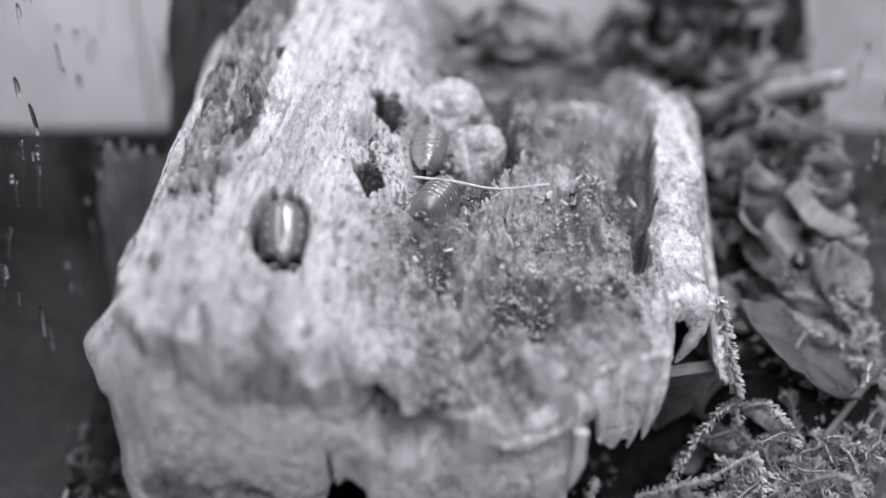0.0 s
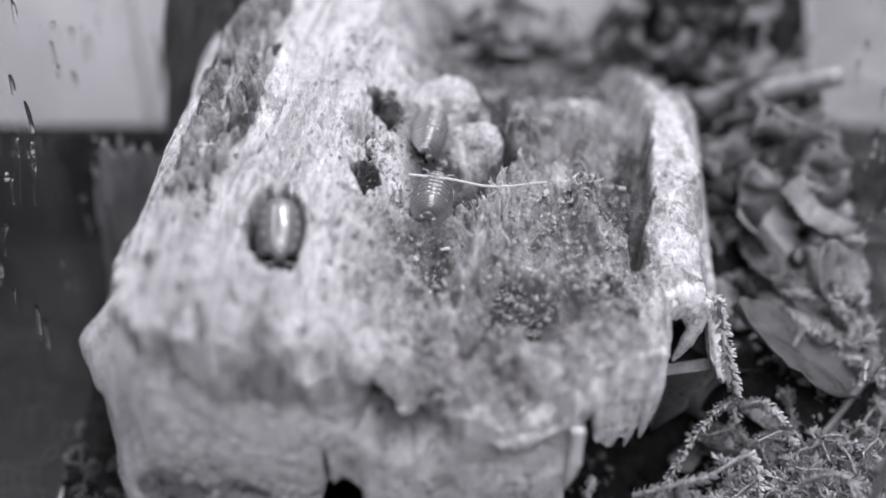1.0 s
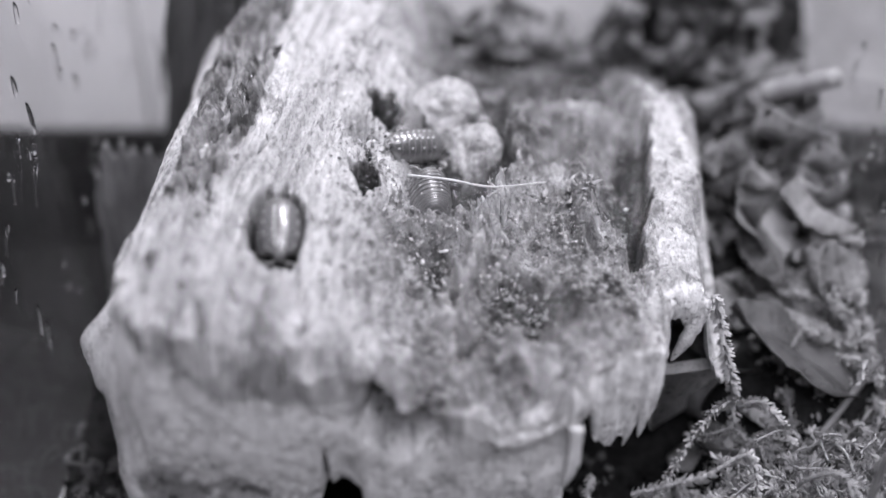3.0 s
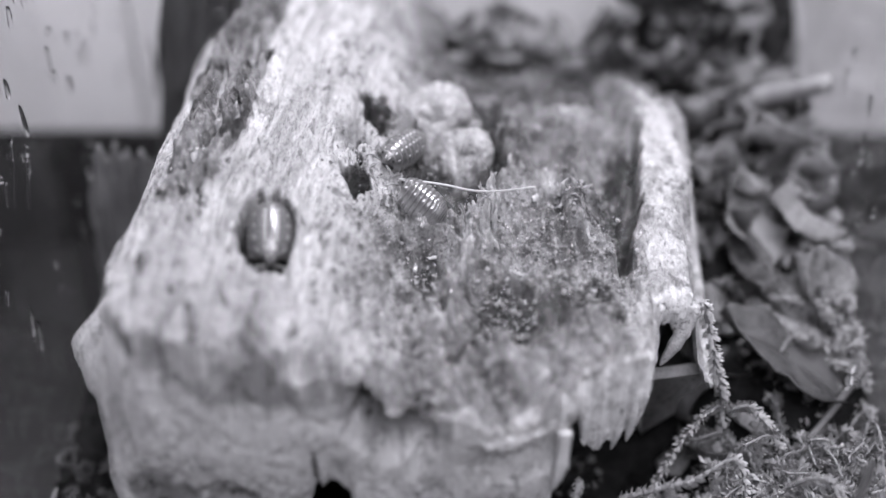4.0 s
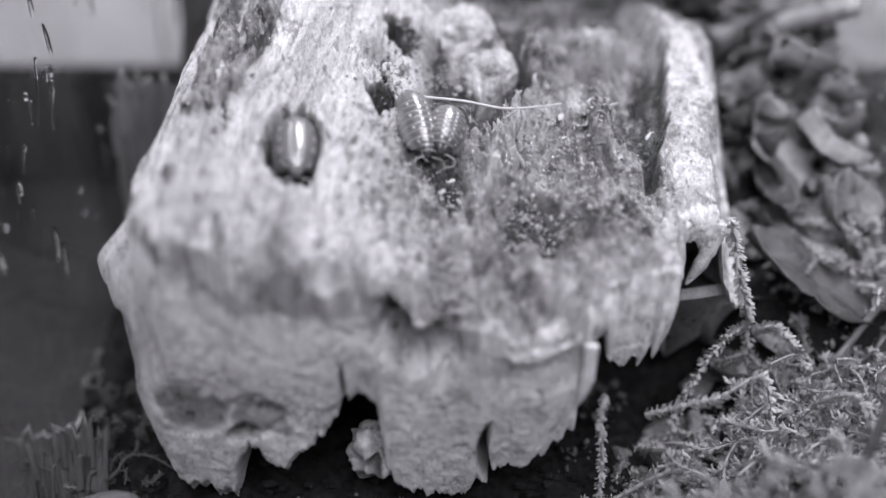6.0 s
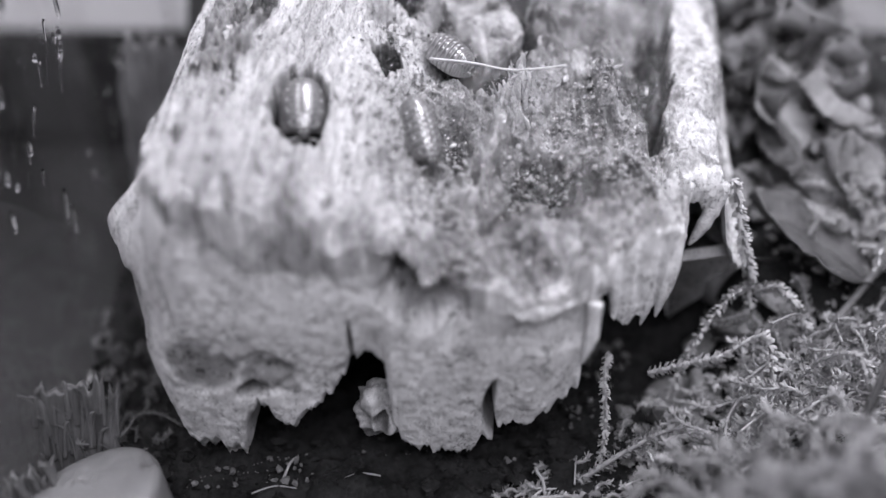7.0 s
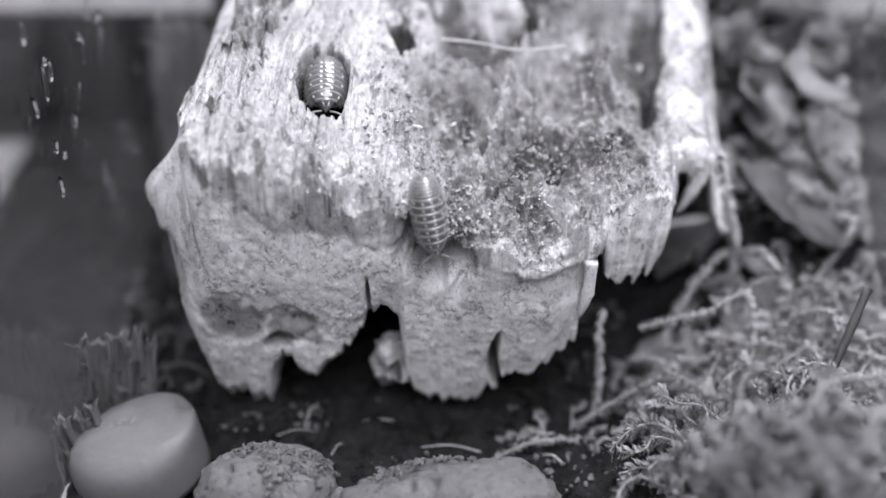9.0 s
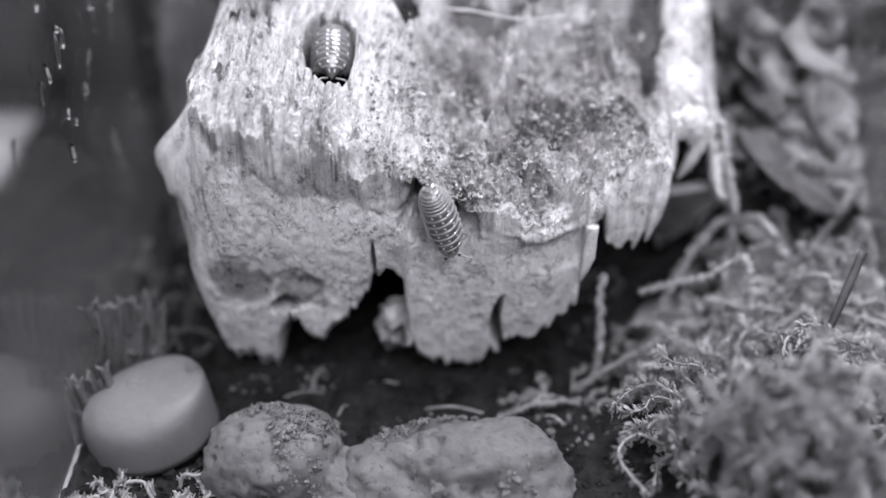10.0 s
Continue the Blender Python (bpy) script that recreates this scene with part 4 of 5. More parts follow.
for x, y, kind, turn, size in ((0.0400, 0.1215, 3, 40, 0.9), (0.0345, 0.1245, 1, 110, 0.7), (0.0440, 0.1300, 4, 200, 0.8), (0.0330, 0.1150, 2, 70, 0.7), (0.0400, 0.1320, 3, 300, 0.7), (0.0480, 0.1240, 1, 15, 0.7), (0.0270, 0.1200, 3, 150, 0.6), (0.0300, 0.1090, 4, 250, 0.6), (0.0520, 0.1330, 3, 95, 0.9), (0.0365, 0.1130, 1, 330, 0.5)):
    leaf(kind, pose(x, y, float(soil_height(x, y)) + 0.0022, 12, -8, turn) @ Matrix.Scale(size, 4))
leaf(4, pose(0.0450, 0.1430, 0.0030, 15, 0, 75))
rng = np.random.default_rng(31)
for k in range(90):
    x, y = rng.uniform(0.047, 0.068), rng.uniform(0.147, 0.208)
    z = float(soil_height(x, y)) + rng.uniform(0.001, 0.006)
    leaf(int(rng.integers(0, 5)), pose(x, y, z, rng.uniform(5, 55), rng.uniform(-35, 35), rng.uniform(0, 360)) @ Matrix.Scale(rng.uniform(0.35, 0.9), 4))
for k in range(64):
    x, y = rng.uniform(-0.002, 0.066), rng.uniform(0.190, 0.209)
    z = 0.026 + 0.62 * (y - 0.190) + rng.uniform(0.0, 0.004)
    leaf(int(rng.integers(0, 5)), pose(x, y, z, rng.uniform(15, 60), rng.uniform(-35, 35), rng.uniform(0, 360)) @ Matrix.Scale(rng.uniform(0.4, 0.9), 4))

rod("fallen_branch", [(0.0480, 0.1935, 0.0250), (0.0545, 0.1895, 0.0285), (0.0610, 0.1845, 0.0325), (0.0695, 0.1770, 0.0385)], 0.0024, TWIG, "pale bare dead branch lying across the litter", "branch", taper=0.75)
rod("thin_twig", [(0.0440, 0.1980, 0.0300), (0.0560, 0.1990, 0.0310), (0.0680, 0.2020, 0.0330)], 0.0011, TWIG, "thin grey twig among dead leaves", "twig")
rod("dark_twig", [(0.0590, 0.1065, 0.0160), (0.0545, 0.1000, 0.0075), (0.0505, 0.0945, 0.0005), (0.0475, 0.0900, -0.0050)], 0.0007, TWIG_DARK, "straight dark twig leaning against the moss", "twig", taper=0.8)
rod("grey_stalk", [(0.0690, 0.1360, 0.0080), (0.0620, 0.1300, 0.0020), (0.0520, 0.1220, -0.0050)], 0.0008, STALK, "grey stalk leaning over the moss", "stalk")

# a curled dark seed husk under the overhang
th = np.linspace(0, math.pi * 1.25, 15)
husk, husk_faces = [], []
for r in (0.0052, 0.0042):
    for a in th:
        for k in np.linspace(-1, 1, 7):
            husk.append((r * math.cos(a) * (1 - 0.15 * k * k), 0.0045 * k, r * math.sin(a) * (1 - 0.15 * k * k)))
husk_faces += [tuple(q) for q in grid_faces(15, 7)] + [tuple(q) for q in grid_faces(15, 7, 105, flip=True)]
for k in range(14):
    husk_faces += [(k * 7, (k + 1) * 7, 105 + (k + 1) * 7, 105 + k * 7), (k * 7 + 6, 105 + k * 7 + 6, 105 + (k + 1) * 7 + 6, (k + 1) * 7 + 6)]
for e in (0, 14):
    husk_faces += [(e * 7 + k, 105 + e * 7 + k, 105 + e * 7 + k + 1, e * 7 + k + 1) for k in range(6)]
ob = tagged(piece("seed_husk", husk, husk_faces, BARK), "dark curled empty seed husk lying under the overhanging bark", "seed husk")
ob.matrix_basis = pose(0.0420, 0.1400, 0.0010, 10, -25, 35)


# ---- moss ----
def sprig(points, radius, leaf_size, per, rng, spread=1.0, steps=10, broad=0.15):
    """A moss shoot: stem verts and faces, then leaflet verts and faces."""
    line = bent(points, steps)
    n = len(line)
    sv, sf = tube(line, [radius * (1 - 0.4 * k / (n - 1)) for k in range(n)], 6)
    lv, lf = [], []
    for k in range(n - 1):
        d = (line[k + 1] - line[k])
        step = d.length
        d.normalize()
        side = d.orthogonal().normalized()
        for _ in range(per):
            a = rng.uniform(0, 2 * math.pi)
            out = Matrix.Rotation(a, 3, d) @ side
            size = float(leaf_size * rng.uniform(0.6, 1.2))
            w = d.cross(out) * size * broad
            root = line[k] + d * float(rng.uniform(0, step)) + out * radius * 0.7
            mid = root + (out * 0.75 * spread + d * 0.45) * size * 0.6
            tip = mid + (out * 0.35 + d * float(rng.uniform(-0.2, 0.8)) + Vector((0, 0, float(rng.uniform(-0.3, 0.5))))) * size * 0.5
            fold = (d * -0.10) * size
            b = len(lv)
            lv += [root - w * 0.5, root + w * 0.5, mid + w, mid + fold, mid - w, tip]
            lf += [(b, b + 3, b + 4), (b, b + 1, b + 3), (b + 1, b + 2, b + 3), (b + 4, b + 3, b + 5), (b + 3, b + 2, b + 5)]
    return sv, sf, lv, lf


def moss_shoot(points, radius=0.00035, leaf_size=0.0011, per=4, seed=0, label="curved moss shoot with tiny pointed leaflets"):
    root = new("moss_shoot")
    tagged(root, label, "moss", "moss shoots beside the log")
    sv, sf, lv, lf = sprig(points, radius, leaf_size * 1.15, per + 3, np.random.default_rng(seed), 1.0, 10, 0.2)
    piece("stem", sv, sf, MOSS_STEM, root)
    tagged(piece("foliage", lv, lf, MOSS_PALE, root), kind="stuff")
    return root


moss_shoot([(0.0404, 0.1318, 0.0238), (0.0420, 0.1312, 0.0190), (0.0436, 0.1306, 0.0130), (0.0454, 0.1300, 0.0062), (0.0462, 0.1290, -0.0040)], 0.0005, 0.0013, 5, 1, "thick hanging moss shoot with tiny leaflets")
moss_shoot([(0.0455, 0.1290, 0.0060), (0.0425, 0.1275, 0.0058), (0.0385, 0.1255, 0.0010), (0.0352, 0.1230, -0.0050), (0.0335, 0.1210, -0.0100)], 0.0003, 0.0011, 5, 2)
moss_shoot([(0.0460, 0.1285, 0.0050), (0.0490, 0.1275, 0.0070), (0.0530, 0.1260, 0.0030), (0.0565, 0.1240, -0.0040), (0.0570, 0.1235, -0.0090)], 0.0003, 0.0012, 5, 3)
moss_shoot([(0.0275, 0.1130, 0.0022), (0.0330, 0.1135, 0.0036), (0.0385, 0.1150, 0.0040), (0.0450, 0.1170, 0.0060), (0.0480, 0.1180, -0.0060)], 0.0004, 0.0011, 5, 4)
moss_shoot([(0.0215, 0.1130, 0.0060), (0.0212, 0.1120, 0.0010), (0.0218, 0.1110, -0.0060), (0.0215, 0.1100, -0.0130)], 0.0004, 0.0009, 4, 5)
moss_shoot([(0.0180, 0.1060, -0.0130), (0.0250, 0.1075, -0.0080), (0.0320, 0.1090, -0.0050), (0.0380, 0.1105, -0.0090)], 0.0004, 0.0010, 4, 6)
moss_shoot([(0.0040, 0.0985, -0.0130), (0.0110, 0.1010, -0.0115), (0.0180, 0.1025, -0.0125)], 0.0004, 0.0010, 5, 7)
moss_shoot([(0.0560, 0.1250, -0.0060), (0.0610, 0.1240, 0.0020), (0.0660, 0.1230, 0.0000), (0.0690, 0.1220, -0.0060)], 0.0004, 0.0011, 5, 8)
moss_shoot([(0.0500, 0.1180, -0.0060), (0.0530, 0.1150, 0.0030), (0.0570, 0.1130, 0.0060), (0.0600, 0.1110, 0.0020)], 0.0004, 0.0012, 5, 9)


def moss_clump(name, label, count, span_x, span_y, tall, seed, leaf_size=0.0012, per=3, radius=0.0004, material=MOSS):
    rng = np.random.default_rng(seed)
    v, f = [], []
    for _ in range(count):
        x, y = rng.uniform(*span_x), rng.uniform(*span_y)
        z = float(soil_height(x, y)) - 0.001
        h = tall * rng.uniform(0.4, 1.1)
        a = rng.uniform(0, 2 * math.pi)
        pts, hx, hy, hz = [(x, y, z)], math.cos(a) * 0.35, math.sin(a) * 0.35, 1.0
        for step in range(5):
            q = pts[-1]
            pts.append((q[0] + hx * h * 0.3, q[1] + hy * h * 0.3, q[2] + hz * h * 0.3))
            bend = rng.uniform(-1.5, 1.5)
            hx, hy = hx * math.cos(bend) - hy * math.sin(bend) + rng.normal(0, 0.30), hx * math.sin(bend) + hy * math.cos(bend) + rng.normal(0, 0.30)
            hz = hz - rng.uniform(0.1, 0.65)
        pts = [(min(max(p[0], -0.0610), 0.0698), p[1], p[2]) for p in pts]
        sv, sf, lv, lf = sprig(pts, radius, leaf_size, per, rng, 1.0, 4, 0.14)
        for vv, ff in ((sv, sf), (lv, lf)):
            b = len(v)
            v += vv
            f += [tuple(i + b for i in q) for q in ff]
    tagged(piece(name, v, f, material), label, "moss", kind="stuff")


moss_clump("moss_cushion", "tangled dry grey moss beside the log", 280, (0.029, 0.064), (0.064, 0.104), 0.014, 51, 0.0016, 10, 0.0003)
moss_clump("moss_litter", "grey moss growing through the dead leaves", 110, (0.047, 0.069), (0.136, 0.205), 0.009, 57, 0.0014, 5, 0.0003)
moss_clump("moss_edge", "thin tangled moss along the glass", 170, (0.042, 0.069), (0.102, 0.121), 0.010, 52, 0.0016, 7, 0.0003, MOSS_PALE)
moss_clump("moss_bank", "pale crumbly moss bank against the wet glass", 120, (0.0635, 0.0692), (0.138, 0.178), 0.011, 58, 0.0017, 6, 0.0004, MOSS_PALE)
moss_clump("moss_tangle", "pale tangled moss strands on the soil beside the log", 110, (0.026, 0.052), (0.103, 0.122), 0.007, 59, 0.0013, 6, 0.0003, MOSS_PALE)
moss_clump("moss_mat", "pale hazy mat of moss along the wet glass", 110, (0.047, 0.0692), (0.112, 0.130), 0.011, 60, 0.0014, 7, 0.0003, MOSS)
moss_clump("moss_tuft", "short crumbly moss by the smooth stub", 60, (-0.0605, -0.034), (0.070, 0.085), 0.006, 53, 0.0011)
moss_clump("moss_film", "thin moss strands on the soil under the log edge", 26, (0.004, 0.030), (0.098, 0.110), 0.005, 54, 0.0009)
moss_clump("moss_strands", "sparse dark moss strands beside the log", 64, (-0.0605, -0.047), (0.095, 0.160), 0.009, 55, 0.0010, 4, 0.00025, STALK)

# ---- lower left: smooth stub, stones, bark ----
def chalk_stub():
    m, wide, deep, tall = 96, 0.0104, 0.0098, 0.0094
    root = new("chalk_stub")
    tagged(root, "smooth pale worn chalk stub lying on dark soil", "chalk block")
    root.matrix_basis = pose(-0.0503, 0.0960, -0.0138, -3, -9, 0)
    a = np.linspace(0, 2 * math.pi, m, endpoint=False)

    def ring(q):
        """One level of the stub, from its foot (q = 0) to the middle of its top; rounder where it is worn."""
        edge = 3.0 + 9.0 * np.exp(-((np.mod(a - 0.40 + math.pi, 2 * math.pi) - math.pi) / 0.85) ** 2)
        r = math.cos(q) ** (2 / edge) if q > 0 else 1 + 0 * a
        x = wide * r * np.cos(a) * (1 + 0.015 * vnoise(np.cos(a) * 2, np.sin(a) * 2, 0, 5))
        y = deep * r * np.sin(a)
        z = tall * (0.30 + 0.70 * math.sin(max(q, 0.0)) ** (2 / edge)) if q > 0 else tall * 0.30 * (1 + q) + 0 * a
        z = z + 0.00012 * fbm(x * 420, y * 420, z * 420, 3, 5)
        z = z - 0.0008 * bump(x, y, wide * 0.78, deep * 0.45, 0.0012, 0.0022, 3) * (q > 0.3) * (1 + 0.8 * fbm(x * 900, y * 900, 0, 3, 6))
        z = z + 0.00045 * bump(x, y, -0.0008, 0.0012, 0.0021, 0.0011, 2) * fbm(x * 1500, y * 1500, 0, 3, 8) * (q > 0.8)
        return np.stack([x, y, z], -1)

    for name, turns, note in (("side", [-1.0, -0.6, -0.2] + list(np.linspace(0.02, 0.95, 34)), ""), ("top", list(np.linspace(0.95, math.pi / 2 - 0.002, 44)), "smooth top with a small rough scar")):
        v = np.concatenate([ring(q) for q in turns])
        n = len(turns)
        f = [tuple(q) for q in grid_faces(n, m, wrap=True)]
        piece(name, v, f + [tuple(reversed(range(m))) if name == "side" else tuple(range((n - 1) * m, n * m))], WAX, root, note)


chalk_stub()


def stone(cx, cy, cz, rx, ry, rz, seed, label):
    v, f = blob(rx, ry, rz, 70, 110, 0.16, 120, seed)
    n = v / np.linalg.norm(v, axis=1)[:, None]
    v = v + n * (0.00045 * fbm(v[:, 0] * 500, v[:, 1] * 500, v[:, 2] * 500, 4, seed + 5))[:, None]
    pit = np.clip(fbm(v[:, 0] * 330, v[:, 1] * 330, v[:, 2] * 330, 2, seed + 9) - 0.62, 0, 1)
    v = v - n * (0.004 * pit)[:, None]
    ob = piece("pale_stone", v, f, STONE)
    ob.matrix_basis = pose(cx, cy, cz)
    tagged(ob, label, "stone", "pale stones on the soil")


stone(-0.0290, 0.0880, -0.0110, 0.0108, 0.0090, 0.0078, 3, "pale pitted round stone half buried in crumbs")
stone(-0.0020, 0.0850, -0.0140, 0.0180, 0.0110, 0.0105, 8, "broad pale pitted stone half buried in crumbs")
stone(-0.0190, 0.0840, -0.0140, 0.0065, 0.0070, 0.0058, 12, "small pale crumbly stone between two larger ones")


def crust(name, label, domes, count, seed, material):
    """Crumbs and moss scraps lying over low domes (centre and radii of each)."""
    rng = np.random.default_rng(seed)
    verts, faces, base = [], [], 0
    for _ in range(count):
        cx, cy, cz, rx, ry, rz = domes[int(rng.integers(0, len(domes)))]
        a, k = rng.uniform(0, 2 * math.pi), math.sqrt(rng.random()) * 0.97
        x, y = cx + rx * k * math.cos(a), cy + ry * k * math.sin(a)
        if vnoise(x * 160, y * 160, 0, seed) < -0.05:
            continue
        z = cz + rz * math.sqrt(max(0.0, 1 - k * k)) * 1.03
        r = 0.00010 + 0.0005 * rng.random() ** 3
        p, f = blob(r * rng.uniform(0.6, 1.6), r * rng.uniform(0.6, 1.6), r * rng.uniform(0.5, 1.2), 5, 6)
        p = p * (1 + 0.4 * rng.uniform(-1, 1, (len(p), 1)))
        verts.append(p + np.array([x, y, z]))
        faces += [tuple(i + base for i in q) for q in f]
        base += len(p)
    tagged(piece(name, np.concatenate(verts), faces, material, soft=False), label, "crumbs", kind="stuff")


crust("stone_crumbs", "pale crumbs and moss scraps lying on the stones", [(-0.0290, 0.0880, -0.0110, 0.0108, 0.0090, 0.0078), (-0.0020, 0.0850, -0.0140, 0.0180, 0.0110, 0.0105), (-0.0190, 0.0840, -0.0140, 0.0065, 0.0070, 0.0058)], 3000, 61, STONE)
crust("litter_crumbs", "pale scraps of moss and leaf over the soil", [(0.054, 0.120, -0.0105, 0.018, 0.018, 0.004), (0.044, 0.079, -0.012, 0.013, 0.012, 0.024), (0.058, 0.150, -0.002, 0.012, 0.020, 0.008)], 2600, 62, MOSS)


crust("ground_scraps", "grey scraps of rotten leaf and wood on the soil", [(0.032, 0.122, -0.0128, 0.018, 0.018, 0.0022), (-0.010, 0.100, -0.0128, 0.036, 0.012, 0.0012), (0.042, 0.132, -0.0110, 0.014, 0.016, 0.0060)], 2200, 63, STALK)


def bark_sheet(name, label, w, h, bend, seed, m, category="bark", skin=BARK, fray=0.6, fibres=34):
    n, k = 40, 26
    u, v = np.meshgrid(np.linspace(0, 1, n), np.linspace(-1, 1, k), indexing="ij")
    edge = 1 + fray * fbm(v * 5, 0, seed, 5, seed, 0.6)
    x = w / 2 * np.sin(v * bend) / math.sin(bend) * (1 + 0.10 * fbm(u * 5, v * 0, seed, 3, seed + 1))
    z = h * u * (1 + 0.22 * (edge - 1) * smooth(0.3, 1.0, u))
    y = w * 0.4 * (np.cos(v * bend) - 1) + 0.0008 * fbm(v * 9, u * 2, seed, 4, seed + 2)
    a = np.stack([x, y, z], -1).reshape(-1, 3)
    b = a + np.array([0, 0.0016, 0])
    f = [tuple(q) for q in grid_faces(n, k)] + [tuple(q) for q in grid_faces(n, k, n * k, flip=True)]
    ring = list(range(k)) + [i * k + k - 1 for i in range(1, n)] + [(n - 1) * k + i for i in range(k - 2, -1, -1)] + [i * k for i in range(n - 2, 0, -1)]
    f += [(p, p + n * k, q + n * k, q) for p, q in zip(ring, ring[1:] + ring[:1])]
    root = new(name)
    root.matrix_basis = m
    tagged(root, label, category, "loose bark pieces")
    piece("slab", np.concatenate([a, b]), f, skin, root)
    rng = np.random.default_rng(seed)
    crown = a.reshape(n, k, 3)
    for _ in range(fibres):
        i, j = int(rng.integers(n // 3, n)), int(rng.integers(0, k))
        s = Vector(crown[i, j])
        d = Vector((float(rng.normal(0, 0.5)), float(rng.normal(-0.25, 0.3)), 1.0)) * min(h, 0.02) * float(rng.uniform(0.06, 0.22))
        low = s - Vector((0, 0, 0.3 * min(h, 0.02)))
        vv, ff = splinter([low, s + d * 0.3, s + d], float(rng.uniform(0.0002, 0.0006)), 0.5, i)
        piece("fibre", vv, ff, skin, root)
    return root


bark_sheet("bark_piece", "fibrous upright grey bark piece with a frayed top", 0.0115, 0.0160, 1.1, 3, pose(-0.0560, 0.1050, -0.0140, -14, 6, 12))
bark_sheet("bark_piece", "frayed grey bark scrap by the glass", 0.009, 0.010, 0.8, 9, pose(-0.0590, 0.0960, -0.0140, -16, -8, 30))
bark_sheet("bark_piece", "tall dark curled bark leaning on the log", 0.016, 0.064, 1.2, 6, pose(-0.0475, 0.1840, -0.0060, -6, 7, -35), skin=BARK_DARK)

# added slab that takes the place of the log mirrored in the left glass
bark_sheet("bark_piece", "mottled grey slab standing in for the log's reflection in the wet glass", 0.0135, 0.0355, 0.9, 12, pose(-0.0542, 0.1660, -0.0080, -5, 2, 12), skin=STALK, fray=0.35, fibres=5)

rng = np.random.default_rng(77)
for k in range(14):
    x, y = rng.uniform(-0.045, 0.025), rng.uniform(0.093, 0.108)
    a, l = rng.uniform(0, math.pi), rng.uniform(0.004, 0.010)
    z = float(soil_height(x, y)) + 0.0012
    rod("rootlet", [(x, y, z), (x + 0.5 * l * math.cos(a), y + 0.3 * l * math.sin(a) + 0.0006, z + 0.0004), (x + l * math.cos(a), y + 0.6 * l * math.sin(a), z)], rng.uniform(0.00012, 0.00025), FIBRE if k % 3 == 0 else TWIG, "thin dry rootlet lying on dark soil", "rootlet", "rootlets on the soil", 4)

# ---- wet glass, card outside ----
def drop_mesh(long, wide):
    v, f = blob(0.0005, wide, long, 9, 12)
    v[:, 1] *= 0.6 + 0.4 * (v[:, 2] < 0) + 0.15 * np.sin(v[:, 2] / long * 3)
    v[:, 1] += 0.25 * wide * np.sin(v[:, 2] / long * 2.2)
    return mesh_of("water_drop", v, f, WATER)


DROPS = [drop_mesh(0.0007, 0.0006), drop_mesh(0.0018, 0.0006), drop_mesh(0.0030, 0.0005), drop_mesh(0.0011, 0.0007)]
rng = np.random.default_rng(91)
for wall, count, ys, zs in ((-0.0621, 58, (0.112, 0.206), (0.008, 0.062)), (0.0711, 34, (0.125, 0.175), (0.004, 0.050))):
    for _ in range(count):
        ob = new("water_drop", DROPS[int(rng.integers(0, 4))])
        ob.matrix_basis = pose(wall, rng.uniform(*ys), rng.uniform(*zs), rng.uniform(-14, 14), 0, 0)
        tagged(ob, "clear water drop running down the glass", "water drop", "drops on the tank glass")

# larger runs of water that catch the lamp
def water_run(wall, points, radius):
    """A drop that has run down the glass: a flattened bead with a thinner tail."""
    line = bent([(0.0, y, z) for y, z in points], 8)
    n = len(line)
    v, f = tube(line, [radius * (0.35 + 0.65 * (1 - k / (n - 1)) ** 0.6) for k in range(n)], 12)
    v = [(p[0] * 0.6 + wall, p[1], p[2]) for p in v]
    tagged(piece("water_drop", v, f, WATER), "long clear run of water on the glass", "water drop", "drops on the tank glass")


for y, z, dy, dz, r in ((0.1490, 0.0360, -0.0032, -0.0052, 0.00050), (0.1400, 0.0390, -0.0014, -0.0036, 0.00042), (0.1345, 0.0342, -0.0026, -0.0034, 0.00046), (0.1450, 0.0432, -0.0010, -0.0030, 0.00040), (0.1295, 0.0312, -0.0012, -0.0030, 0.00036), (0.1470, 0.0398, 0.0004, -0.0016, 0.00055), (0.1905, 0.0440, -0.0002, -0.0036, 0.00050), (0.1815, 0.0430, -0.0006, -0.0036, 0.00055), (0.2080, 0.0290, 0.0003, -0.0052, 0.00060), (0.1320, 0.0250, -0.0010, -0.0020, 0.00040), (0.1130, 0.0400, -0.0010, -0.0030, 0.00050), (0.1000, 0.0385, -0.0014, -0.0040, 0.00055)):
    water_run(-0.0621, [(y, z), (y + 0.35 * dy, z + 0.12 * dz), (y + 0.75 * dy, z + 0.6 * dz), (y + dy, z + dz)], r)
for y, z, dz, r in ((0.1480, 0.0210, -0.0024, 0.00045), (0.1370, 0.0050, -0.0030, 0.00045), (0.1620, 0.0430, -0.0034, 0.00050), (0.1540, 0.0280, -0.0040, 0.00050), (0.1570, 0.0350, -0.0022, 0.00045)):
    water_run(0.0711, [(y, z), (y - 0.0002, z + 0.5 * dz), (y - 0.0005, z + dz)], r)

card = box("paper_card", (-0.155, 0.135, -0.0203), (-0.106, 0.205, -0.0196), CARD, kind="", label="pale paper card with black marks lying outside the tank", category="card")


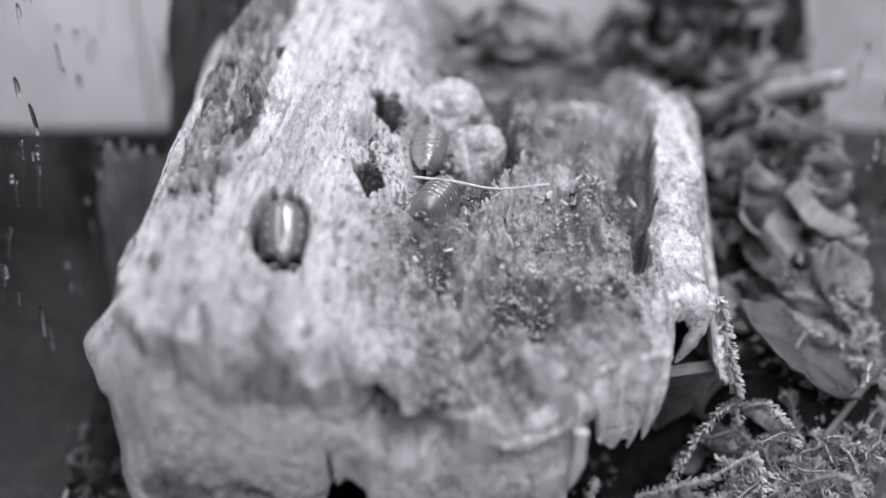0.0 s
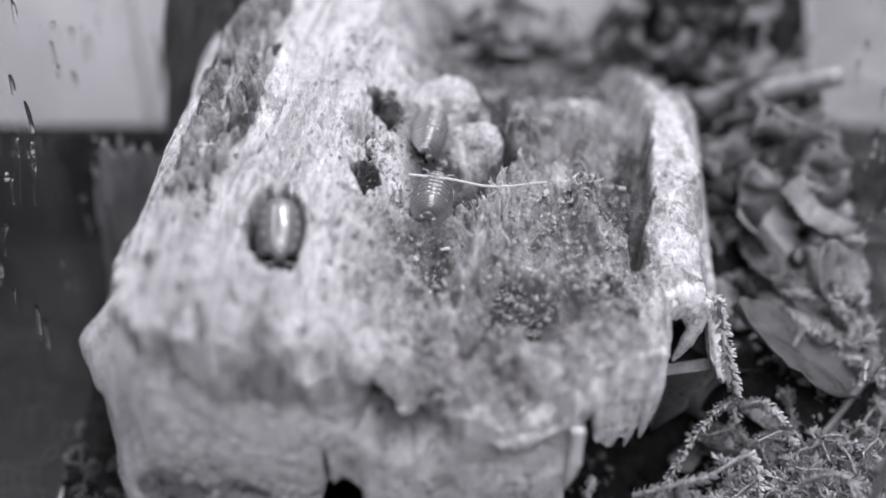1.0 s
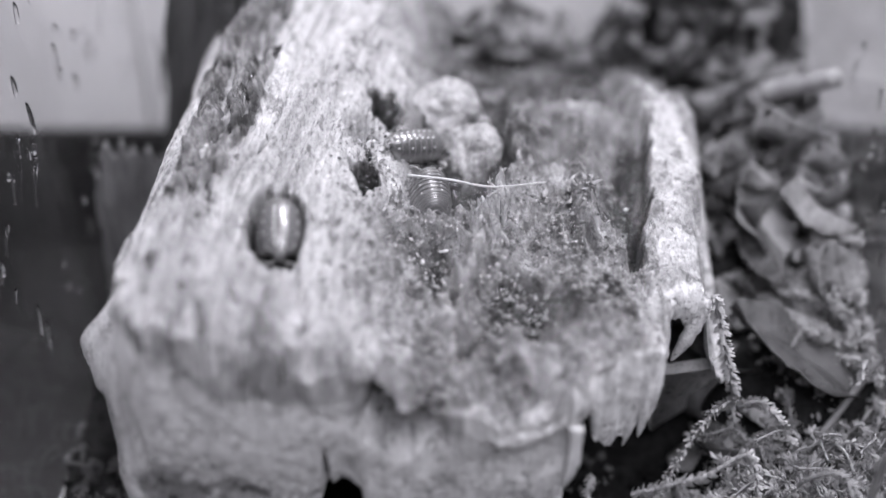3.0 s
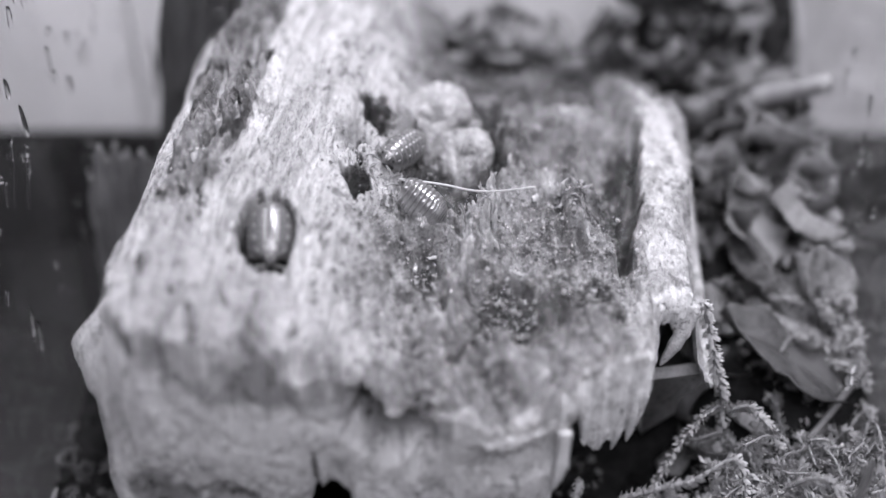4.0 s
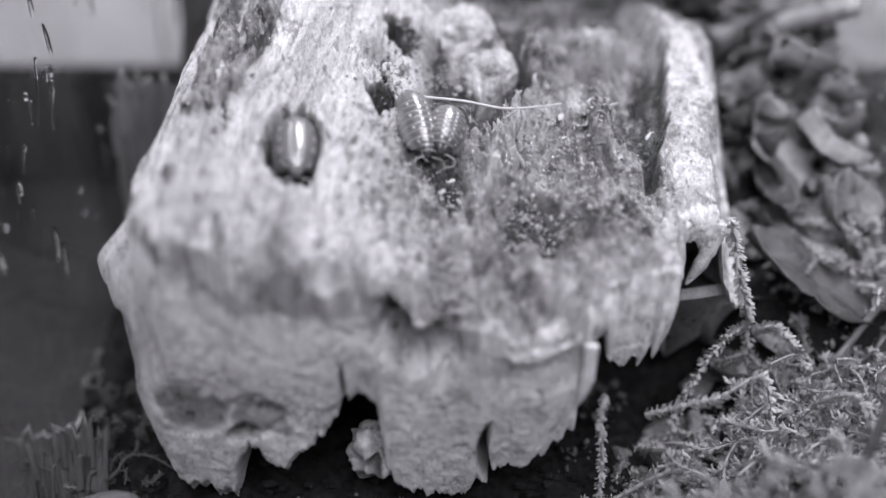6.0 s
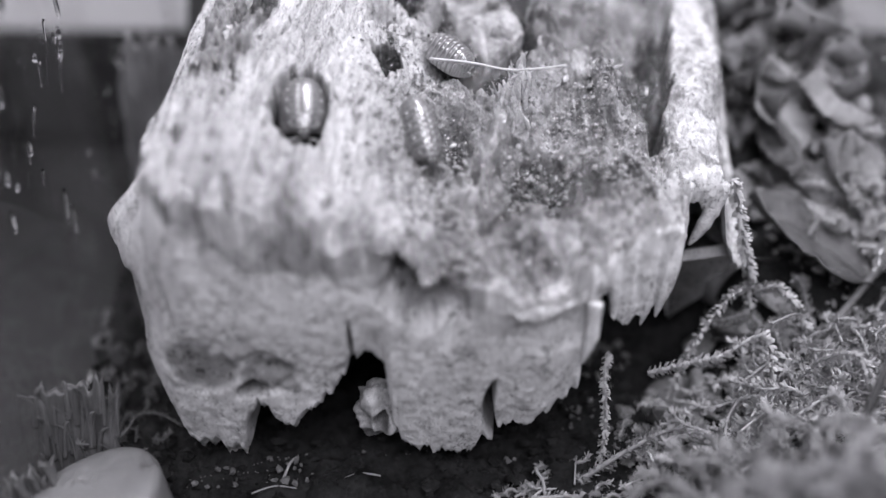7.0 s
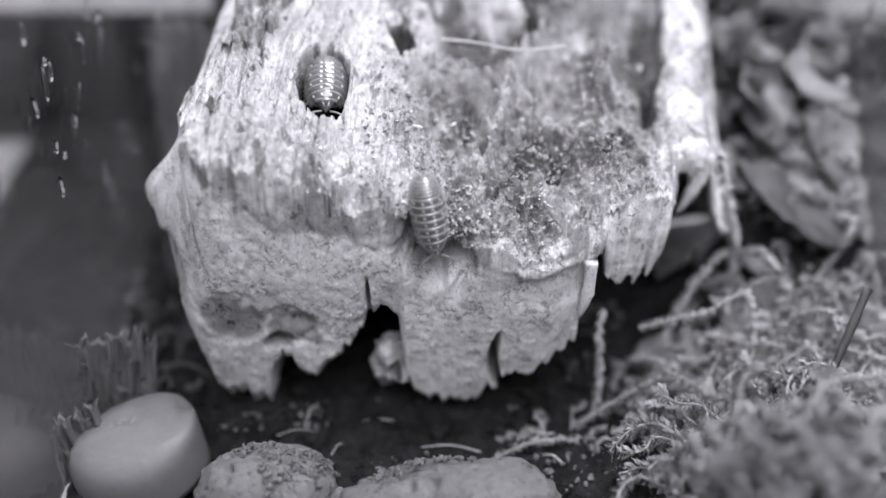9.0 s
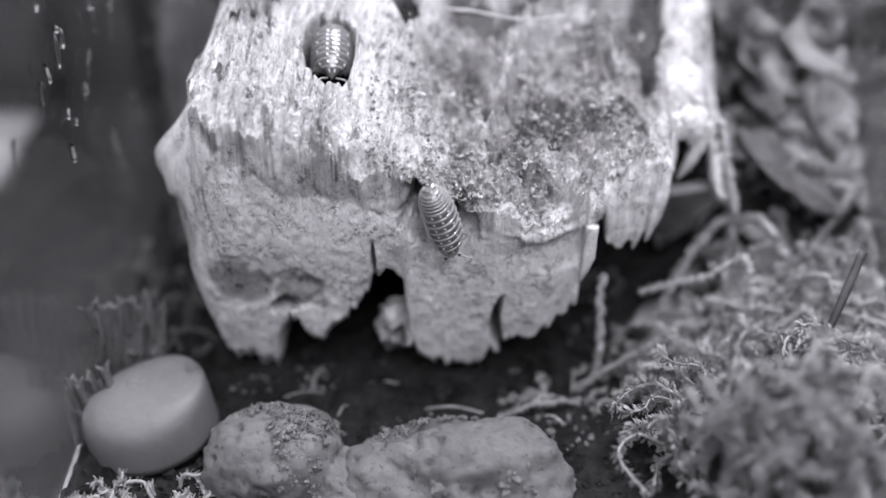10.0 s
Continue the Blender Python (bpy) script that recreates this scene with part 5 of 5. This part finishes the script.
# ---- what moves ----
CRAWLER = [
    (0.0, pose(-0.0010, 0.1407, 0.0345, 9, 15, -27)),
    (0.5, pose(-0.0011, 0.1406, 0.0345, 10, 14, -25)),
    (1.0, pose(-0.0012, 0.1409, 0.0345, 13, 11, -7)),
    (1.5, pose(-0.0009, 0.1406, 0.0345, 14, 9, -2)),
    (2.0, pose(-0.0011, 0.1416, 0.0345, 14, 9, -1)),
    (2.5, pose(-0.0016, 0.1421, 0.0345, 14, 10, -4)),
    (2.7, pose(-0.0013, 0.1428, 0.0345, 14, 10, -3)),
    (3.8, pose(-0.0023, 0.1394, 0.0345, 33, 8, 72)),
    (4.0, pose(-0.0020, 0.1406, 0.0345, 33, 8, 72)),
    (4.5, pose(-0.0021, 0.1414, 0.0345, 34, 2, 81)),
    (5.0, pose(-0.0033, 0.1410, 0.0345, 8, -29, 128)),
    (5.3, pose(-0.0030, 0.1385, 0.0345, -11, -25, 155)),
    (5.5, pose(-0.0023, 0.1375, 0.0345, -18, -21, 174)),
    (5.8, pose(-0.0021, 0.1378, 0.0345, -19, -20, 176)),
    (6.0, pose(-0.0017, 0.1370, 0.0345, -19, -20, 176)),
    (6.2, pose(-0.0012, 0.1417, 0.0345, -20, -19, 178)),
    (6.6, pose(-0.0006, 0.1470, 0.0348, 5, 15, 105)),
    (7.0, pose(-0.0024, 0.1465, 0.0356, 20, 17, 60)),
    (7.3, pose(-0.0037, 0.1435, 0.0362, 25, 17, 34)),
    (7.5, pose(-0.0039, 0.1407, 0.0362, 24, 17, 33)),
    (7.9, pose(-0.0047, 0.1448, 0.0362, 24, 18, 31)),
    (8.1, pose(-0.0050, 0.1475, 0.0362, 22, 20, 26)),
    (8.5, pose(-0.0043, 0.1505, 0.0368, 25, 11, 18)),
    (9.0, pose(-0.0058, 0.1556, 0.0368, 23, 16, 8)),
    (9.4, pose(-0.0058, 0.1569, 0.0368, 22, 17, 5)),
    (10.0, pose(-0.0063, 0.1564, 0.0368, 21, 18, 3)),
]
WALKER = [
    (0.0, pose(-0.0028, 0.1541, 0.0364, 9, 49, 1)),
    (0.5, pose(-0.0023, 0.1555, 0.0372, 7, 49, -2)),
    (1.0, pose(-0.0022, 0.1562, 0.0377, 6, 49, -3)),
    (1.5, pose(-0.0017, 0.1566, 0.0381, 6, 49, -4)),
    (2.0, pose(-0.0033, 0.1576, 0.0384, 24, 11, 40)),
    (2.5, pose(-0.0040, 0.1555, 0.0376, 26, 1, 62)),
    (2.7, pose(-0.0046, 0.1535, 0.0373, 24, -12, 88)),
    (3.8, pose(-0.0046, 0.1513, 0.0374, 2, -32, 155)),
    (4.0, pose(-0.0050, 0.1512, 0.0377, 5, -32, 149)),
    (4.5, pose(-0.0060, 0.1500, 0.0382, 14, -29, 131)),
    (5.0, pose(-0.0082, 0.1463, 0.0393, -4, -32, 165)),
    (5.3, pose(-0.0080, 0.1454, 0.0390, -27, -19, -157)),
    (5.5, pose(-0.0067, 0.1459, 0.0378, -27, -19, -156)),
    (5.8, pose(-0.0065, 0.1425, 0.0372, -27, -19, -157)),
    (6.0, pose(-0.0058, 0.1376, 0.0353, -27, -18, -155)),
    (6.2, pose(-0.0049, 0.1357, 0.0336, -27, -18, -155)),
    (7.3, pose(-0.0059, 0.1238, 0.0312, -27, 2, -163)),
    (7.5, pose(-0.0051, 0.1194, 0.0297, -27, 5, -158)),
    (7.7, pose(-0.0052, 0.1167, 0.0292, -27, 1, -165)),
    (7.9, pose(-0.0049, 0.1120, 0.0291, -53, 8, -174)),
    (8.1, pose(-0.0049, 0.1105, 0.0292, -53, 7, -174)),
    (8.5, pose(-0.0052, 0.1102, 0.0269, -66, 7, -174)),
    (9.0, pose(-0.0058, 0.1098, 0.0261, -66, 8, -173)),
    (9.4, pose(-0.0049, 0.1092, 0.0255, -66, 13, -171)),
    (9.7, pose(-0.0047, 0.1068, 0.0239, -83, 18, -178)),
    (10.0, pose(-0.0045, 0.1066, 0.0210, -83, 18, -178)),
]
CLIMBER = [
    (0.0, pose(0.0297, 0.1481, 0.0300, 20, 0, 30)),
    (0.4, pose(0.0285, 0.1533, 0.0302, 20, 0, 60)),
    (1.0, pose(0.0289, 0.1518, 0.0302, 20, 0, 100)),
    (2.4, pose(0.0290, 0.1473, 0.0295, 20, 0, 160)),
    (4.0, pose(0.0291, 0.1452, 0.0293, 20, 0, 190)),
    (4.5, pose(0.0287, 0.1419, 0.0288, 20, 0, 240)),
    (5.2, pose(0.0300, 0.1452, 0.0298, 20, 0, 290)),
    (6.2, pose(0.0297, 0.1457, 0.0298, 20, 0, 330)),
    (7.3, pose(0.0292, 0.1483, 0.0296, 20, 0, 350)),
    (10.0, pose(0.0295, 0.1486, 0.0299, 20, 0, 352)),
]
SPECK = [
    (0.0, pose(0.0010, 0.1330, 0.0312, 10, 0, 120)),
    (4.5, pose(0.0005, 0.1315, 0.0310, 10, 0, 130)),
    (5.8, pose(-0.0002, 0.1305, 0.0308, 10, 0, 140)),
    (10.0, pose(-0.0030, 0.1270, 0.0306, 10, 0, 150)),
]
SPECK_TWO = [
    (0.0, pose(-0.0040, 0.1300, 0.0318, 10, 0, 200)),
    (5.8, pose(-0.0016, 0.1276, 0.0308, 10, 0, 150)),
    (8.5, pose(-0.0074, 0.1239, 0.0325, 10, 0, 90)),
    (10.0, pose(-0.0078, 0.1236, 0.0325, 10, 0, 80)),
]


def motions():
    rest = pose(-0.0220, 0.1283, 0.0361, -16, -6, -174)
    walk(resting, [(0.0, rest), (5.0, pose(-0.0220, 0.1284, 0.0361, -16, -6, -173)), (10.0, pose(-0.0220, 0.1283, 0.0362, -16, -6, -175))])
    walk(crawler, CRAWLER)
    walk(walker, WALKER)
    walk(climber, CLIMBER)
    walk(speck, SPECK)
    walk(speck_two, SPECK_TWO)


motions()
